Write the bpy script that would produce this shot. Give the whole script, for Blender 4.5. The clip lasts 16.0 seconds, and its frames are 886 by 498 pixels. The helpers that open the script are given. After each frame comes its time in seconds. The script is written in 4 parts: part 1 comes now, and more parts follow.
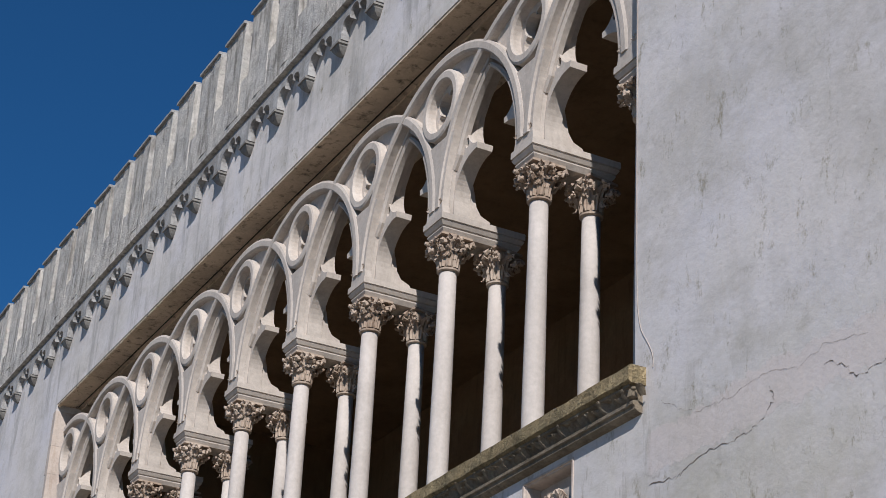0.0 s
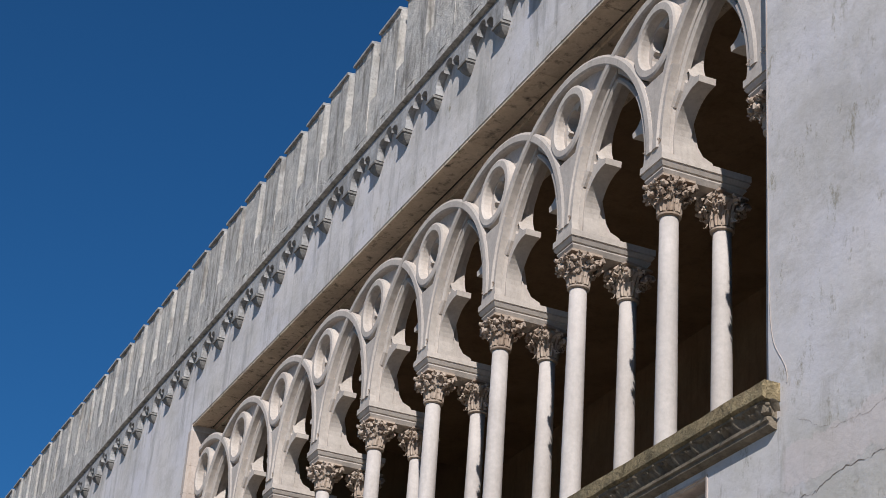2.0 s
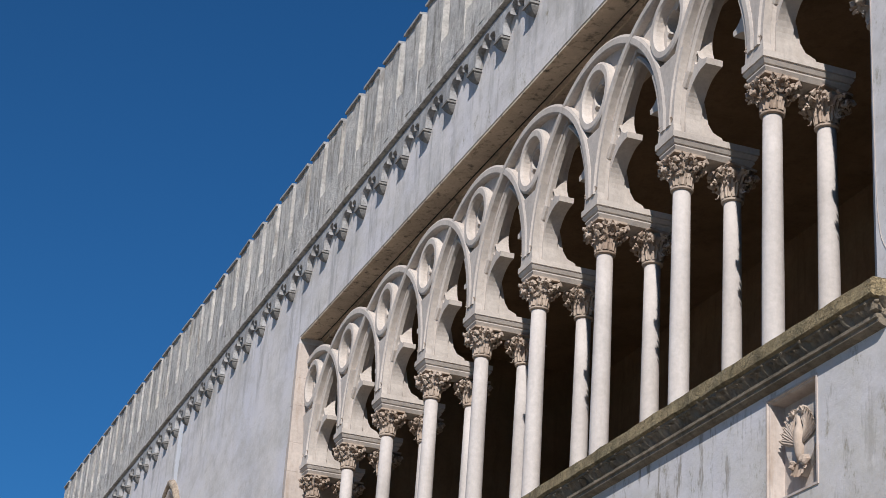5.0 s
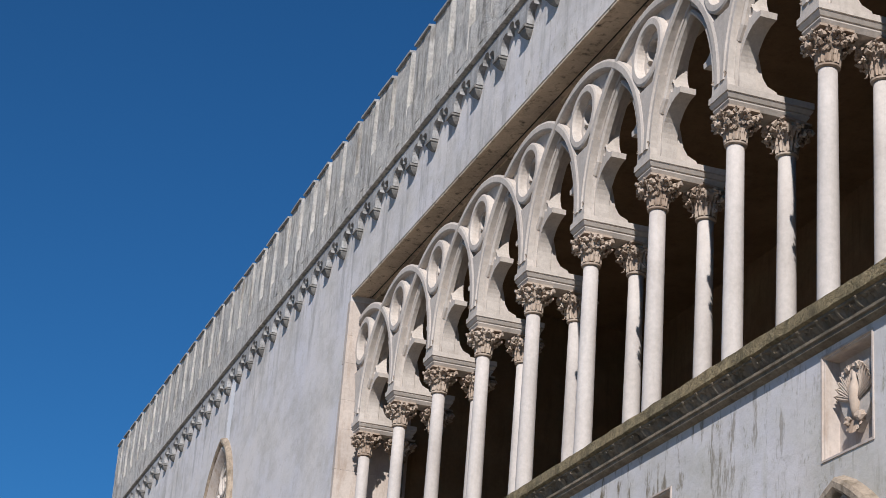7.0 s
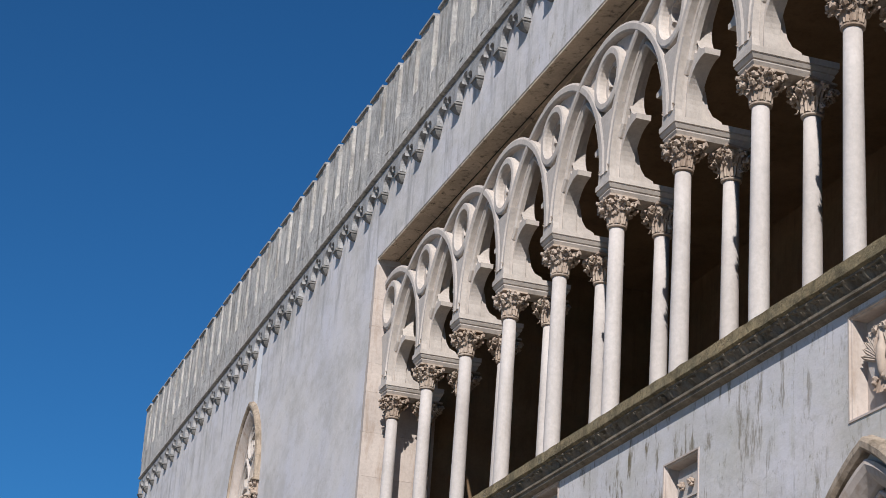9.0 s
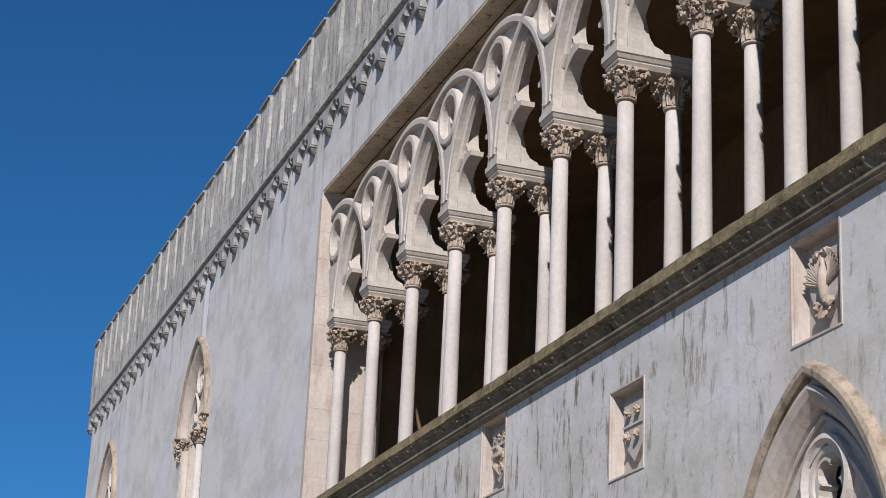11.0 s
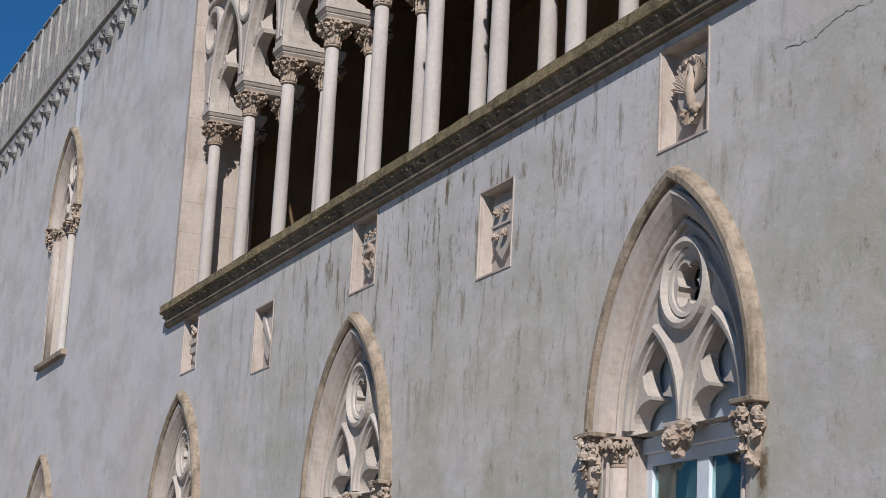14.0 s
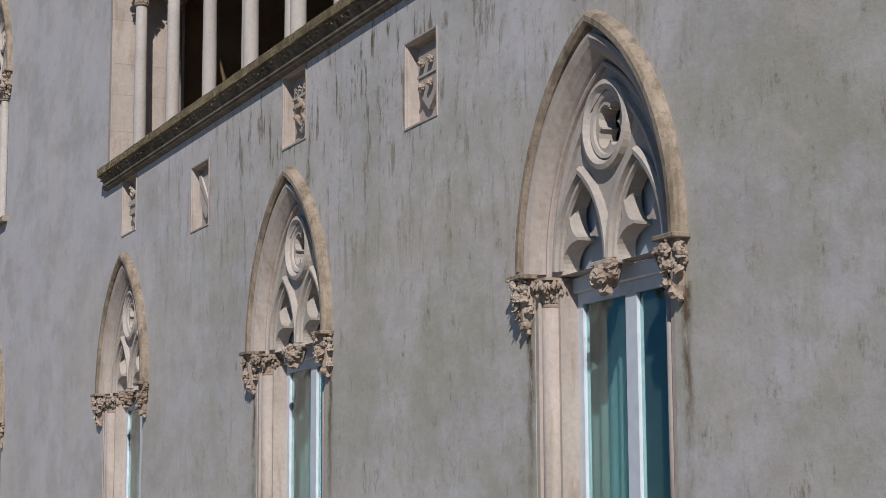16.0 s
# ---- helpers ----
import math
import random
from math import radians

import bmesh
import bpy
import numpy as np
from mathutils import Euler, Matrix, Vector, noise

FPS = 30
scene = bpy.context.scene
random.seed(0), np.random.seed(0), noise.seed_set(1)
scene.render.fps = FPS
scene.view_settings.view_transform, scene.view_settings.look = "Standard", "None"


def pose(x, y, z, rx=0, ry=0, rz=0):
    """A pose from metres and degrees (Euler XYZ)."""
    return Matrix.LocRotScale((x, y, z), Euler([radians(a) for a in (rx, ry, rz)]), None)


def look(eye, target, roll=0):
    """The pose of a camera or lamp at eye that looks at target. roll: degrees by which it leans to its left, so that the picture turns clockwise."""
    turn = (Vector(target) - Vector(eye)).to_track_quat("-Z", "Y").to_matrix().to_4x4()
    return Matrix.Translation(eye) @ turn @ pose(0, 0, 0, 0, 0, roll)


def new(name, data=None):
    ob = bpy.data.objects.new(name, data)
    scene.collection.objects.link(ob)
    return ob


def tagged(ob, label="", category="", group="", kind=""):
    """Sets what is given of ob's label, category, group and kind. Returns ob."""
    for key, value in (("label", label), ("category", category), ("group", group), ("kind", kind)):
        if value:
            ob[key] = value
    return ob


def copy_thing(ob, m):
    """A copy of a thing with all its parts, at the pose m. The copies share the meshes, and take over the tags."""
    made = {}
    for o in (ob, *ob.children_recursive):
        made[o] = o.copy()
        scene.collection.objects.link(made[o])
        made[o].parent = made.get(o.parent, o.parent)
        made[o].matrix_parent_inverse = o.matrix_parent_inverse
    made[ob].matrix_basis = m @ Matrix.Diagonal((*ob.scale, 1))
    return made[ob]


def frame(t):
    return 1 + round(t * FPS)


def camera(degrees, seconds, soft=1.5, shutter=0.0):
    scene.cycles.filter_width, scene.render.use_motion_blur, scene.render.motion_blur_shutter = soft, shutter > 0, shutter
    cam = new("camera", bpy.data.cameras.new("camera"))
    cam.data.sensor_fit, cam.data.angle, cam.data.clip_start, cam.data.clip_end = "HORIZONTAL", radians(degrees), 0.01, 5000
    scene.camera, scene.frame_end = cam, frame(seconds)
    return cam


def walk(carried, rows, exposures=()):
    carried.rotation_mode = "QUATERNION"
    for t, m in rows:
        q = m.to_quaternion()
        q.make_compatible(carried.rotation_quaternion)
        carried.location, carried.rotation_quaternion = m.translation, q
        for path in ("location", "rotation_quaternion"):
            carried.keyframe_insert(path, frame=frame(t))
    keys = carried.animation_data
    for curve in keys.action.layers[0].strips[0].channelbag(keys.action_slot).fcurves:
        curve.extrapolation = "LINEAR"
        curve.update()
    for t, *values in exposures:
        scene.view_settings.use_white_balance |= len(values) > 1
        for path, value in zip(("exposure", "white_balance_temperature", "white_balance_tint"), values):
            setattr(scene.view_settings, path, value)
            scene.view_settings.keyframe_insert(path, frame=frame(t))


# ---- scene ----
cam = camera(25.98, 16.0, soft=0.75)
# seconds, place, heading, tilt, lean
ROWS = [
    (0.0, 16.650, -6.158, 1.600, 62.278, 26.184, -2.791),
    (0.5, 16.650, -6.158, 1.600, 62.910, 27.042, -3.054),
    (1.0, 16.650, -6.158, 1.600, 63.757, 27.410, -3.379),
    (1.5, 16.650, -6.158, 1.600, 64.711, 27.275, -3.654),
    (2.0, 16.650, -6.158, 1.600, 66.065, 26.491, -3.868),
    (2.5, 16.650, -6.158, 1.600, 67.098, 25.546, -3.796),
    (3.0, 16.650, -6.158, 1.600, 67.907, 24.950, -3.695),
    (3.5, 16.650, -6.158, 1.600, 68.424, 24.559, -3.673),
    (4.0, 16.650, -6.158, 1.600, 68.881, 24.194, -3.614),
    (6.5, 16.557, -6.121, 1.589, 70.518, 22.622, -4.064),
    (7.0, 16.545, -6.119, 1.589, 70.991, 22.275, -4.177),
    (7.5, 16.563, -6.134, 1.585, 71.425, 21.893, -4.211),
    (8.0, 16.557, -6.143, 1.585, 71.856, 21.543, -4.328),
    (10.5, 16.650, -6.158, 1.600, 71.282, 19.723, -2.783),
    (11.0, 16.650, -6.158, 1.600, 70.725, 19.010, -2.447),
    (11.5, 16.650, -6.158, 1.600, 69.762, 18.085, -1.868),
    (12.0, 16.650, -6.158, 1.600, 68.910, 17.007, -1.198),
    (12.5, 16.650, -6.158, 1.600, 68.628, 16.390, -0.493),
    (12.9, 16.650, -6.158, 1.600, 68.467, 15.873, 0.044),
    (13.0, 16.664, -6.177, 1.571, 66.992, 15.824, -4.686),
    (13.5, 16.744, -6.185, 1.546, 66.944, 14.837, -3.929),
    (14.0, 16.811, -6.189, 1.536, 66.745, 13.234, -2.935),
    (14.5, 16.869, -6.182, 1.564, 66.447, 11.568, -1.779),
    (15.0, 16.943, -6.178, 1.568, 66.067, 10.331, -1.074),
    (15.5, 17.035, -6.192, 1.559, 65.832, 9.457, -0.468),
    (16.0, 17.103, -6.192, 1.551, 65.696, 8.546, 0.310),
]
walk(cam, [(t, pose(x, y, z, 90 + tilt, lean, yaw)) for t, x, y, z, yaw, tilt, lean in ROWS],
     [(0.0, 0.06, 6350, 10), (4.0, 0.18, 6350, 10), (8.0, 0.20, 6350, 10), (12.5, 0.10, 6350, 10), (14.0, -0.10, 6400, 10), (16.0, -0.42, 6450, 10)])

# ---- light ----
SUN_TO = Vector((1.0, -0.50, 0.80)).normalized()
world = bpy.data.worlds.new("sky")
scene.world = world
world.use_nodes = True
wn = world.node_tree.nodes
sky = wn.new("ShaderNodeTexSky")
sky.sky_type = "NISHITA"
sky.sun_disc = False
sky.sun_elevation = math.asin(SUN_TO.z)
sky.sun_rotation = math.atan2(SUN_TO.x, SUN_TO.y)
sky.air_density, sky.dust_density, sky.ozone_density, sky.altitude = 1.0, 0.0, 9.0, 1500
wn["Background"].inputs["Strength"].default_value = 0.069
deep = wn.new("ShaderNodeMix")
deep.data_type, deep.blend_type = "RGBA", "MULTIPLY"
deep.inputs[0].default_value, deep.inputs[7].default_value = 1.0, (0.40, 0.86, 1.0, 1)
world.node_tree.links.new(sky.outputs["Color"], deep.inputs[6])
world.node_tree.links.new(deep.outputs[2], wn["Background"].inputs["Color"])
sun_data = bpy.data.lights.new("sun", "SUN")
sun_data.energy, sun_data.angle, sun_data.color = 5.0, radians(0.53), (1.0, 0.95, 0.90)
sun = new("sun", sun_data)
sun.matrix_world = look(tuple(SUN_TO * 60), (0, 0, 0))


# ---- materials ----
def ramp(nt, fac, stops):
    r = nt.nodes.new("ShaderNodeValToRGB")
    while len(r.color_ramp.elements) < len(stops):
        r.color_ramp.elements.new(0.5)
    for el, (pos, col) in zip(r.color_ramp.elements, stops):
        el.position = pos
        el.color = (*col, 1) if len(col) == 3 else (col[0], col[0], col[0], 1)
    nt.links.new(fac, r.inputs["Fac"])
    return r.outputs["Color"]


def noise_tex(nt, vec, scale, detail=6, rough=0.6, stretch=None, distort=0.0):
    if stretch:
        m = nt.nodes.new("ShaderNodeMapping")
        m.inputs["Scale"].default_value = stretch
        nt.links.new(vec, m.inputs["Vector"])
        vec = m.outputs["Vector"]
    n = nt.nodes.new("ShaderNodeTexNoise")
    n.inputs["Scale"].default_value = scale
    n.inputs["Detail"].default_value = detail
    n.inputs["Roughness"].default_value = rough
    n.inputs["Distortion"].default_value = distort
    nt.links.new(vec, n.inputs["Vector"])
    return n.outputs["Fac"]


def mix(nt, fac, a, b, mode="MIX"):
    m = nt.nodes.new("ShaderNodeMix")
    m.data_type, m.blend_type = "RGBA", mode
    for value, slot in ((fac, 0), (a, 6), (b, 7)):
        if isinstance(value, (int, float)):
            m.inputs[slot].default_value = value
        elif isinstance(value, tuple):
            m.inputs[slot].default_value = (*value, 1)
        else:
            nt.links.new(value, m.inputs[slot])
    return m.outputs[2]


def maths(nt, op, a, b=0.0, clamp=False):
    m = nt.nodes.new("ShaderNodeMath")
    m.operation, m.use_clamp = op, clamp
    for value, slot in ((a, 0), (b, 1)):
        if isinstance(value, (int, float)):
            m.inputs[slot].default_value = value
        else:
            nt.links.new(value, m.inputs[slot])
    return m.outputs[0]


def start(name, roughness=0.85):
    mat = bpy.data.materials.new(name)
    mat.use_nodes = True
    nt = mat.node_tree
    bsdf = nt.nodes["Principled BSDF"]
    bsdf.inputs["Roughness"].default_value = roughness
    bsdf.inputs["Specular IOR Level"].default_value = 0.25
    geo = nt.nodes.new("ShaderNodeNewGeometry")
    return mat, nt, bsdf, geo.outputs["Position"]


def bump(nt, bsdf, heights):
    normal = None
    for h, strength, dist in heights:
        b = nt.nodes.new("ShaderNodeBump")
        b.inputs["Strength"].default_value = strength
        b.inputs["Distance"].default_value = dist
        nt.links.new(h, b.inputs["Height"])
        if normal is not None:
            nt.links.new(normal, b.inputs["Normal"])
        normal = b.outputs["Normal"]
    nt.links.new(normal, bsdf.inputs["Normal"])


def stone(name, light, dark, stain=(0.20, 0.17, 0.12), stain_amount=0.35, grain=0.5, roughness=0.85, pits=0.0, mottle=0.0, runs=(0.5, 0.78)):
    mat, nt, bsdf, pos = start(name, roughness)
    broad = noise_tex(nt, pos, 1.7, 5, 0.6)
    fine = noise_tex(nt, pos, 24, 8, 0.7)
    streak = noise_tex(nt, pos, 3.0, 6, 0.65, (3, 3, 0.5))
    col = mix(nt, ramp(nt, broad, ((0.3, (0.0,)), (0.7, (1.0,)))), dark, light)
    col = mix(nt, maths(nt, "MULTIPLY", ramp(nt, streak, ((runs[0], (0.0,)), (runs[1], (1.0,)))), stain_amount), col, stain)
    col = mix(nt, 0.35, col, ramp(nt, fine, ((0.25, (0.35,)), (0.75, (1.0,)))), "MULTIPLY")
    if mottle:
        spots = noise_tex(nt, pos, 6.5, 10, 0.82)
        col = mix(nt, mottle, col, ramp(nt, spots, ((0.36, (0.22,)), (0.62, (1.15,)))), "MULTIPLY")
        holes = noise_tex(nt, pos, 34, 3, 0.6)
        col = mix(nt, maths(nt, "MULTIPLY", ramp(nt, holes, ((0.34, (1.0,)), (0.42, (0.0,)))), mottle), col, tuple(v * 0.4 for v in dark))
    info = nt.nodes.new("ShaderNodeObjectInfo")
    tone = maths(nt, "ADD", maths(nt, "MULTIPLY", info.outputs["Random"], 0.12), 0.94)
    col = mix(nt, 1.0, col, tone, "MULTIPLY")
    nt.links.new(col, bsdf.inputs["Base Color"])
    heights = [(fine, 0.35 * grain, 0.01), (broad, 0.25, 0.03)]
    if pits:
        v = noise_tex(nt, pos, 38, 4, 0.8)
        heights.append((ramp(nt, v, ((0.38, (0.0,)), (0.55, (1.0,)))), pits, 0.02))
    bump(nt, bsdf, heights)
    return mat


def plaster(name):
    """Old lime plaster: cool grey and warm beige patches, olive growth, runs below the sill, hairline cracks."""
    mat, nt, bsdf, pos = start(name, 0.9)
    sep = nt.nodes.new("ShaderNodeSeparateXYZ")
    nt.links.new(pos, sep.inputs[0])
    x, z = sep.outputs["X"], sep.outputs["Z"]
    broad = noise_tex(nt, pos, 0.45, 5, 0.6, None, 0.4)
    mid = noise_tex(nt, pos, 1.6, 7, 0.65)
    fine = noise_tex(nt, pos, 30, 8, 0.7)
    vert = noise_tex(nt, pos, 2.2, 7, 0.7, (2.2, 1, 0.28))
    runs = noise_tex(nt, pos, 1.5, 7, 0.72, (3.0, 1, 0.45))
    col = mix(nt, ramp(nt, broad, ((0.36, (0.0,)), (0.64, (1.0,)))), (0.64, 0.60, 0.58), (0.60, 0.58, 0.61))
    col = mix(nt, maths(nt, "MULTIPLY", ramp(nt, mid, ((0.45, (0.0,)), (0.75, (1.0,)))), 0.55), col, (0.56, 0.53, 0.48))
    col = mix(nt, maths(nt, "MULTIPLY", ramp(nt, vert, ((0.48, (0.0,)), (0.78, (1.0,)))), 0.22), col, (0.40, 0.37, 0.34))
    cloud = noise_tex(nt, pos, 0.9, 9, 0.72, (0.8, 1, 1.2))
    col = mix(nt, maths(nt, "MULTIPLY", ramp(nt, cloud, ((0.46, (0.0,)), (0.60, (1.0,)))), 0.55), col, (0.40, 0.375, 0.34))
    blotch = noise_tex(nt, pos, 4.5, 9, 0.78, (0.8, 1, 1.3))
    col = mix(nt, maths(nt, "MULTIPLY", ramp(nt, blotch, ((0.50, (0.0,)), (0.70, (1.0,)))), 0.35), col, (0.60, 0.58, 0.57))
    col = mix(nt, maths(nt, "MULTIPLY", ramp(nt, blotch, ((0.32, (1.0,)), (0.46, (0.0,)))), 0.42), col, (0.34, 0.31, 0.27))
    low = maths(nt, "MULTIPLY", maths(nt, "SUBTRACT", 6.6, z), 0.45, True)
    near = maths(nt, "MULTIPLY", maths(nt, "ADD", x, 9.0), 0.12, True)
    patches = noise_tex(nt, pos, 0.75, 10, 0.76, (0.9, 1, 1.2))
    grow = maths(nt, "MULTIPLY", maths(nt, "MULTIPLY", low, near), maths(nt, "MAXIMUM", ramp(nt, patches, ((0.42, (0.0,)), (0.60, (1.0,)))), maths(nt, "MULTIPLY", ramp(nt, runs, ((0.55, (0.0,)), (0.66, (1.0,)))), 1.0)))
    warm = ramp(nt, noise_tex(nt, pos, 0.55, 6, 0.65, (0.8, 1, 1.2)), ((0.44, (0.0,)), (0.60, (1.0,))))
    col = mix(nt, maths(nt, "MULTIPLY", maths(nt, "MULTIPLY", warm, low), 0.40), col, (0.55, 0.49, 0.43))
    col = mix(nt, maths(nt, "MULTIPLY", grow, 0.68), col, (0.39, 0.375, 0.28))
    spots = noise_tex(nt, pos, 2.6, 9, 0.85, (1.8, 1, 1.0))
    spot = maths(nt, "MULTIPLY", ramp(nt, spots, ((0.555, (0.0,)), (0.64, (1.0,)))), maths(nt, "MULTIPLY", near, 0.7))
    col = mix(nt, spot, col, (0.20, 0.175, 0.10))
    # dark runs fed by the sill, and a white repair under the cornice
    drop = maths(nt, "MULTIPLY", maths(nt, "SUBTRACT", z, 3.3), 0.42, True)
    under = maths(nt, "LESS_THAN", z, 6.2)
    reach = maths(nt, "SUBTRACT", 1.15, maths(nt, "MULTIPLY", maths(nt, "ABSOLUTE", maths(nt, "SUBTRACT", x, 1.2)), 0.15), True)
    drips = noise_tex(nt, pos, 1.5, 9, 0.74, (4.2, 1, 0.9))
    drip = maths(nt, "MULTIPLY", maths(nt, "MULTIPLY", drop, under), maths(nt, "MULTIPLY", reach, ramp(nt, drips, ((0.535, (0.0,)), (0.60, (1.0,))))))
    col = mix(nt, maths(nt, "MULTIPLY", drip, 0.95), col, (0.15, 0.12, 0.07))
    high = maths(nt, "MULTIPLY", maths(nt, "SUBTRACT", z, 10.2), 1.4, True)
    washes = noise_tex(nt, pos, 1.5, 7, 0.7, (1.7, 1, 0.30))
    wash = maths(nt, "MULTIPLY", high, ramp(nt, washes, ((0.50, (0.0,)), (0.63, (1.0,)))))
    col = mix(nt, maths(nt, "MULTIPLY", wash, 0.65), col, (0.26, 0.25, 0.235))
    for sx in (4.90, 7.02, -1.20, 0.92):
        sway = maths(nt, "MULTIPLY", maths(nt, "SUBTRACT", noise_tex(nt, pos, 3.5, 8, 0.75), 0.5), 0.22)
        line = maths(nt, "SUBTRACT", 1.0, maths(nt, "MULTIPLY", maths(nt, "ABSOLUTE", maths(nt, "ADD", maths(nt, "SUBTRACT", x, sx + 0.02), sway)), 14.0), True)
        foot = maths(nt, "MULTIPLY", maths(nt, "LESS_THAN", z, 3.1), maths(nt, "MULTIPLY", maths(nt, "SUBTRACT", z, 1.5), 0.7, True))
        rust = maths(nt, "MULTIPLY", maths(nt, "MULTIPLY", line, foot), ramp(nt, noise_tex(nt, pos, 6.0, 8, 0.75, (1, 1, 0.4)), ((0.38, (0.0,)), (0.52, (1.3,)))))
        col = mix(nt, maths(nt, "MULTIPLY", rust, 1.0, True), col, (0.17, 0.12, 0.075))
    strip = maths(nt, "LESS_THAN", maths(nt, "ABSOLUTE", maths(nt, "ADD", maths(nt, "SUBTRACT", x, -14.35), maths(nt, "MULTIPLY", noise_tex(nt, pos, 5, 4, 0.6), 0.3))), 0.16)
    strip = maths(nt, "MULTIPLY", strip, maths(nt, "MULTIPLY", maths(nt, "GREATER_THAN", z, 10.6), maths(nt, "LESS_THAN", z, 11.9)))
    col = mix(nt, maths(nt, "MULTIPLY", strip, 0.8), col, (0.74, 0.74, 0.76))
    # pinkish worn band that climbs away from the sill's end
    wob = maths(nt, "MULTIPLY", maths(nt, "SUBTRACT", noise_tex(nt, pos, 2.3, 9, 0.7), 0.5), 0.5)
    across = maths(nt, "ABSOLUTE", maths(nt, "ADD", maths(nt, "SUBTRACT", z, 5.76), wob))
    along = maths(nt, "MAXIMUM", maths(nt, "SUBTRACT", 7.35, x), maths(nt, "SUBTRACT", x, 9.6))
    rag = maths(nt, "MAXIMUM", maths(nt, "MULTIPLY", across, 5.2), maths(nt, "ADD", maths(nt, "MULTIPLY", along, 2.0), 0.5))
    patch = ramp(nt, rag, ((0.70, (1.0,)), (0.80, (0.0,))))
    edge = maths(nt, "SUBTRACT", ramp(nt, rag, ((0.68, (0.0,)), (0.72, (1.0,)))), ramp(nt, rag, ((0.76, (0.0,)), (0.82, (1.0,)))))
    col = mix(nt, maths(nt, "MULTIPLY", patch, maths(nt, "MULTIPLY", blotch, 1.1)), col, (0.60, 0.53, 0.51))
    vor = nt.nodes.new("ShaderNodeTexVoronoi")
    vor.feature = "DISTANCE_TO_EDGE"
    vor.inputs["Scale"].default_value = 1.1
    warp = nt.nodes.new("ShaderNodeVectorMath")
    warp.operation = "ADD"
    nz = nt.nodes.new("ShaderNodeTexNoise")
    nz.inputs["Scale"].default_value = 3.2
    nz.inputs["Detail"].default_value = 8
    nt.links.new(pos, nz.inputs["Vector"])
    nt.links.new(pos, warp.inputs[0])
    nt.links.new(nz.outputs["Color"], warp.inputs[1])
    nt.links.new(warp.outputs[0], vor.inputs["Vector"])
    crack = ramp(nt, vor.outputs["Distance"], ((0.002, (1.0,)), (0.010, (0.0,))))
    where = ramp(nt, noise_tex(nt, pos, 0.5, 3, 0.5), ((0.60, (0.0,)), (0.66, (1.0,))))
    crack = maths(nt, "MULTIPLY", crack, maths(nt, "MULTIPLY", where, near))
    cracks = maths(nt, "MAXIMUM", crack, maths(nt, "MULTIPLY", edge, 0.12))
    col = mix(nt, maths(nt, "MULTIPLY", cracks, 0.35), col, (0.16, 0.13, 0.10))
    col = mix(nt, 0.14, col, ramp(nt, fine, ((0.25, (0.35,)), (0.75, (1.0,)))), "MULTIPLY")
    nt.links.new(col, bsdf.inputs["Base Color"])
    bump(nt, bsdf, [(mid, 0.35, 0.04), (blotch, 0.22, 0.01), (fine, 0.16, 0.006), (cracks, -0.6, 0.02), (patch, 0.12, 0.008)])
    return mat


def plain(name, col, roughness=0.6, metallic=0.0, vary=0.15):
    mat, nt, bsdf, pos = start(name, roughness)
    n = noise_tex(nt, pos, 9, 6, 0.6)
    c = mix(nt, ramp(nt, n, ((0.3, (0.0,)), (0.7, (1.0,)))), tuple(v * (1 - vary) for v in col), col)
    nt.links.new(c, bsdf.inputs["Base Color"])
    bsdf.inputs["Metallic"].default_value = metallic
    bump(nt, bsdf, [(n, 0.1, 0.005)])
    return mat


PLASTER = plaster("lime_plaster")
LIMESTONE = stone("carved_limestone", (0.60, 0.535, 0.48), (0.49, 0.435, 0.39), (0.25, 0.20, 0.155), 0.35, 0.8, 0.85, 0.0, 0.12)
SHAFT = stone("column_limestone", (0.55, 0.505, 0.475), (0.47, 0.425, 0.395), (0.30, 0.25, 0.20), 0.3, 0.5)
CAPITAL = stone("weathered_capital_stone", (0.54, 0.45, 0.375), (0.36, 0.27, 0.205), (0.15, 0.075, 0.04), 0.65, 1.0)
PARAPET = stone("rough_parapet_render", (0.68, 0.635, 0.575), (0.52, 0.505, 0.49), (0.16, 0.145, 0.125), 0.75, 0.8, 0.95, 0.45, 0.45, (0.48, 0.66))
BAND = stone("cornice_stone", (0.47, 0.465, 0.465), (0.34, 0.33, 0.325), (0.17, 0.15, 0.125), 0.7, 0.9, 0.9, 0.0, 0.5)
CORBEL = stone("dark_corbel_stone", (0.30, 0.29, 0.275), (0.21, 0.20, 0.19), (0.09, 0.08, 0.07), 0.6, 0.9, 0.9, 0.0, 0.4)
SILL = stone("grey_carved_sill_stone", (0.34, 0.28, 0.21), (0.20, 0.165, 0.12), (0.06, 0.05, 0.035), 0.8, 1.0, 0.95, 0.4, 0.4)
SLAB = stone("lichen_sill_slab", (0.52, 0.40, 0.23), (0.30, 0.25, 0.15), (0.11, 0.095, 0.05), 0.75, 1.0, 0.95, 0.8, 0.75)
HOOD = stone("hood_limestone", (0.47, 0.385, 0.30), (0.35, 0.275, 0.205), (0.13, 0.10, 0.065), 0.7, 0.8, 0.9, 0.25, 0.4, (0.48, 0.66))
QUOIN = stone("jamb_stone", (0.56, 0.485, 0.43), (0.47, 0.40, 0.355), (0.30, 0.21, 0.145), 0.55, 0.5, 0.85, 0.0, 0.08, (0.5, 0.7))
SOFFIT = stone("soffit_stone", (0.74, 0.60, 0.46), (0.50, 0.40, 0.30), (0.04, 0.035, 0.03), 0.9, 0.5, 0.85, 0.0, 0.15, (0.54, 0.72))
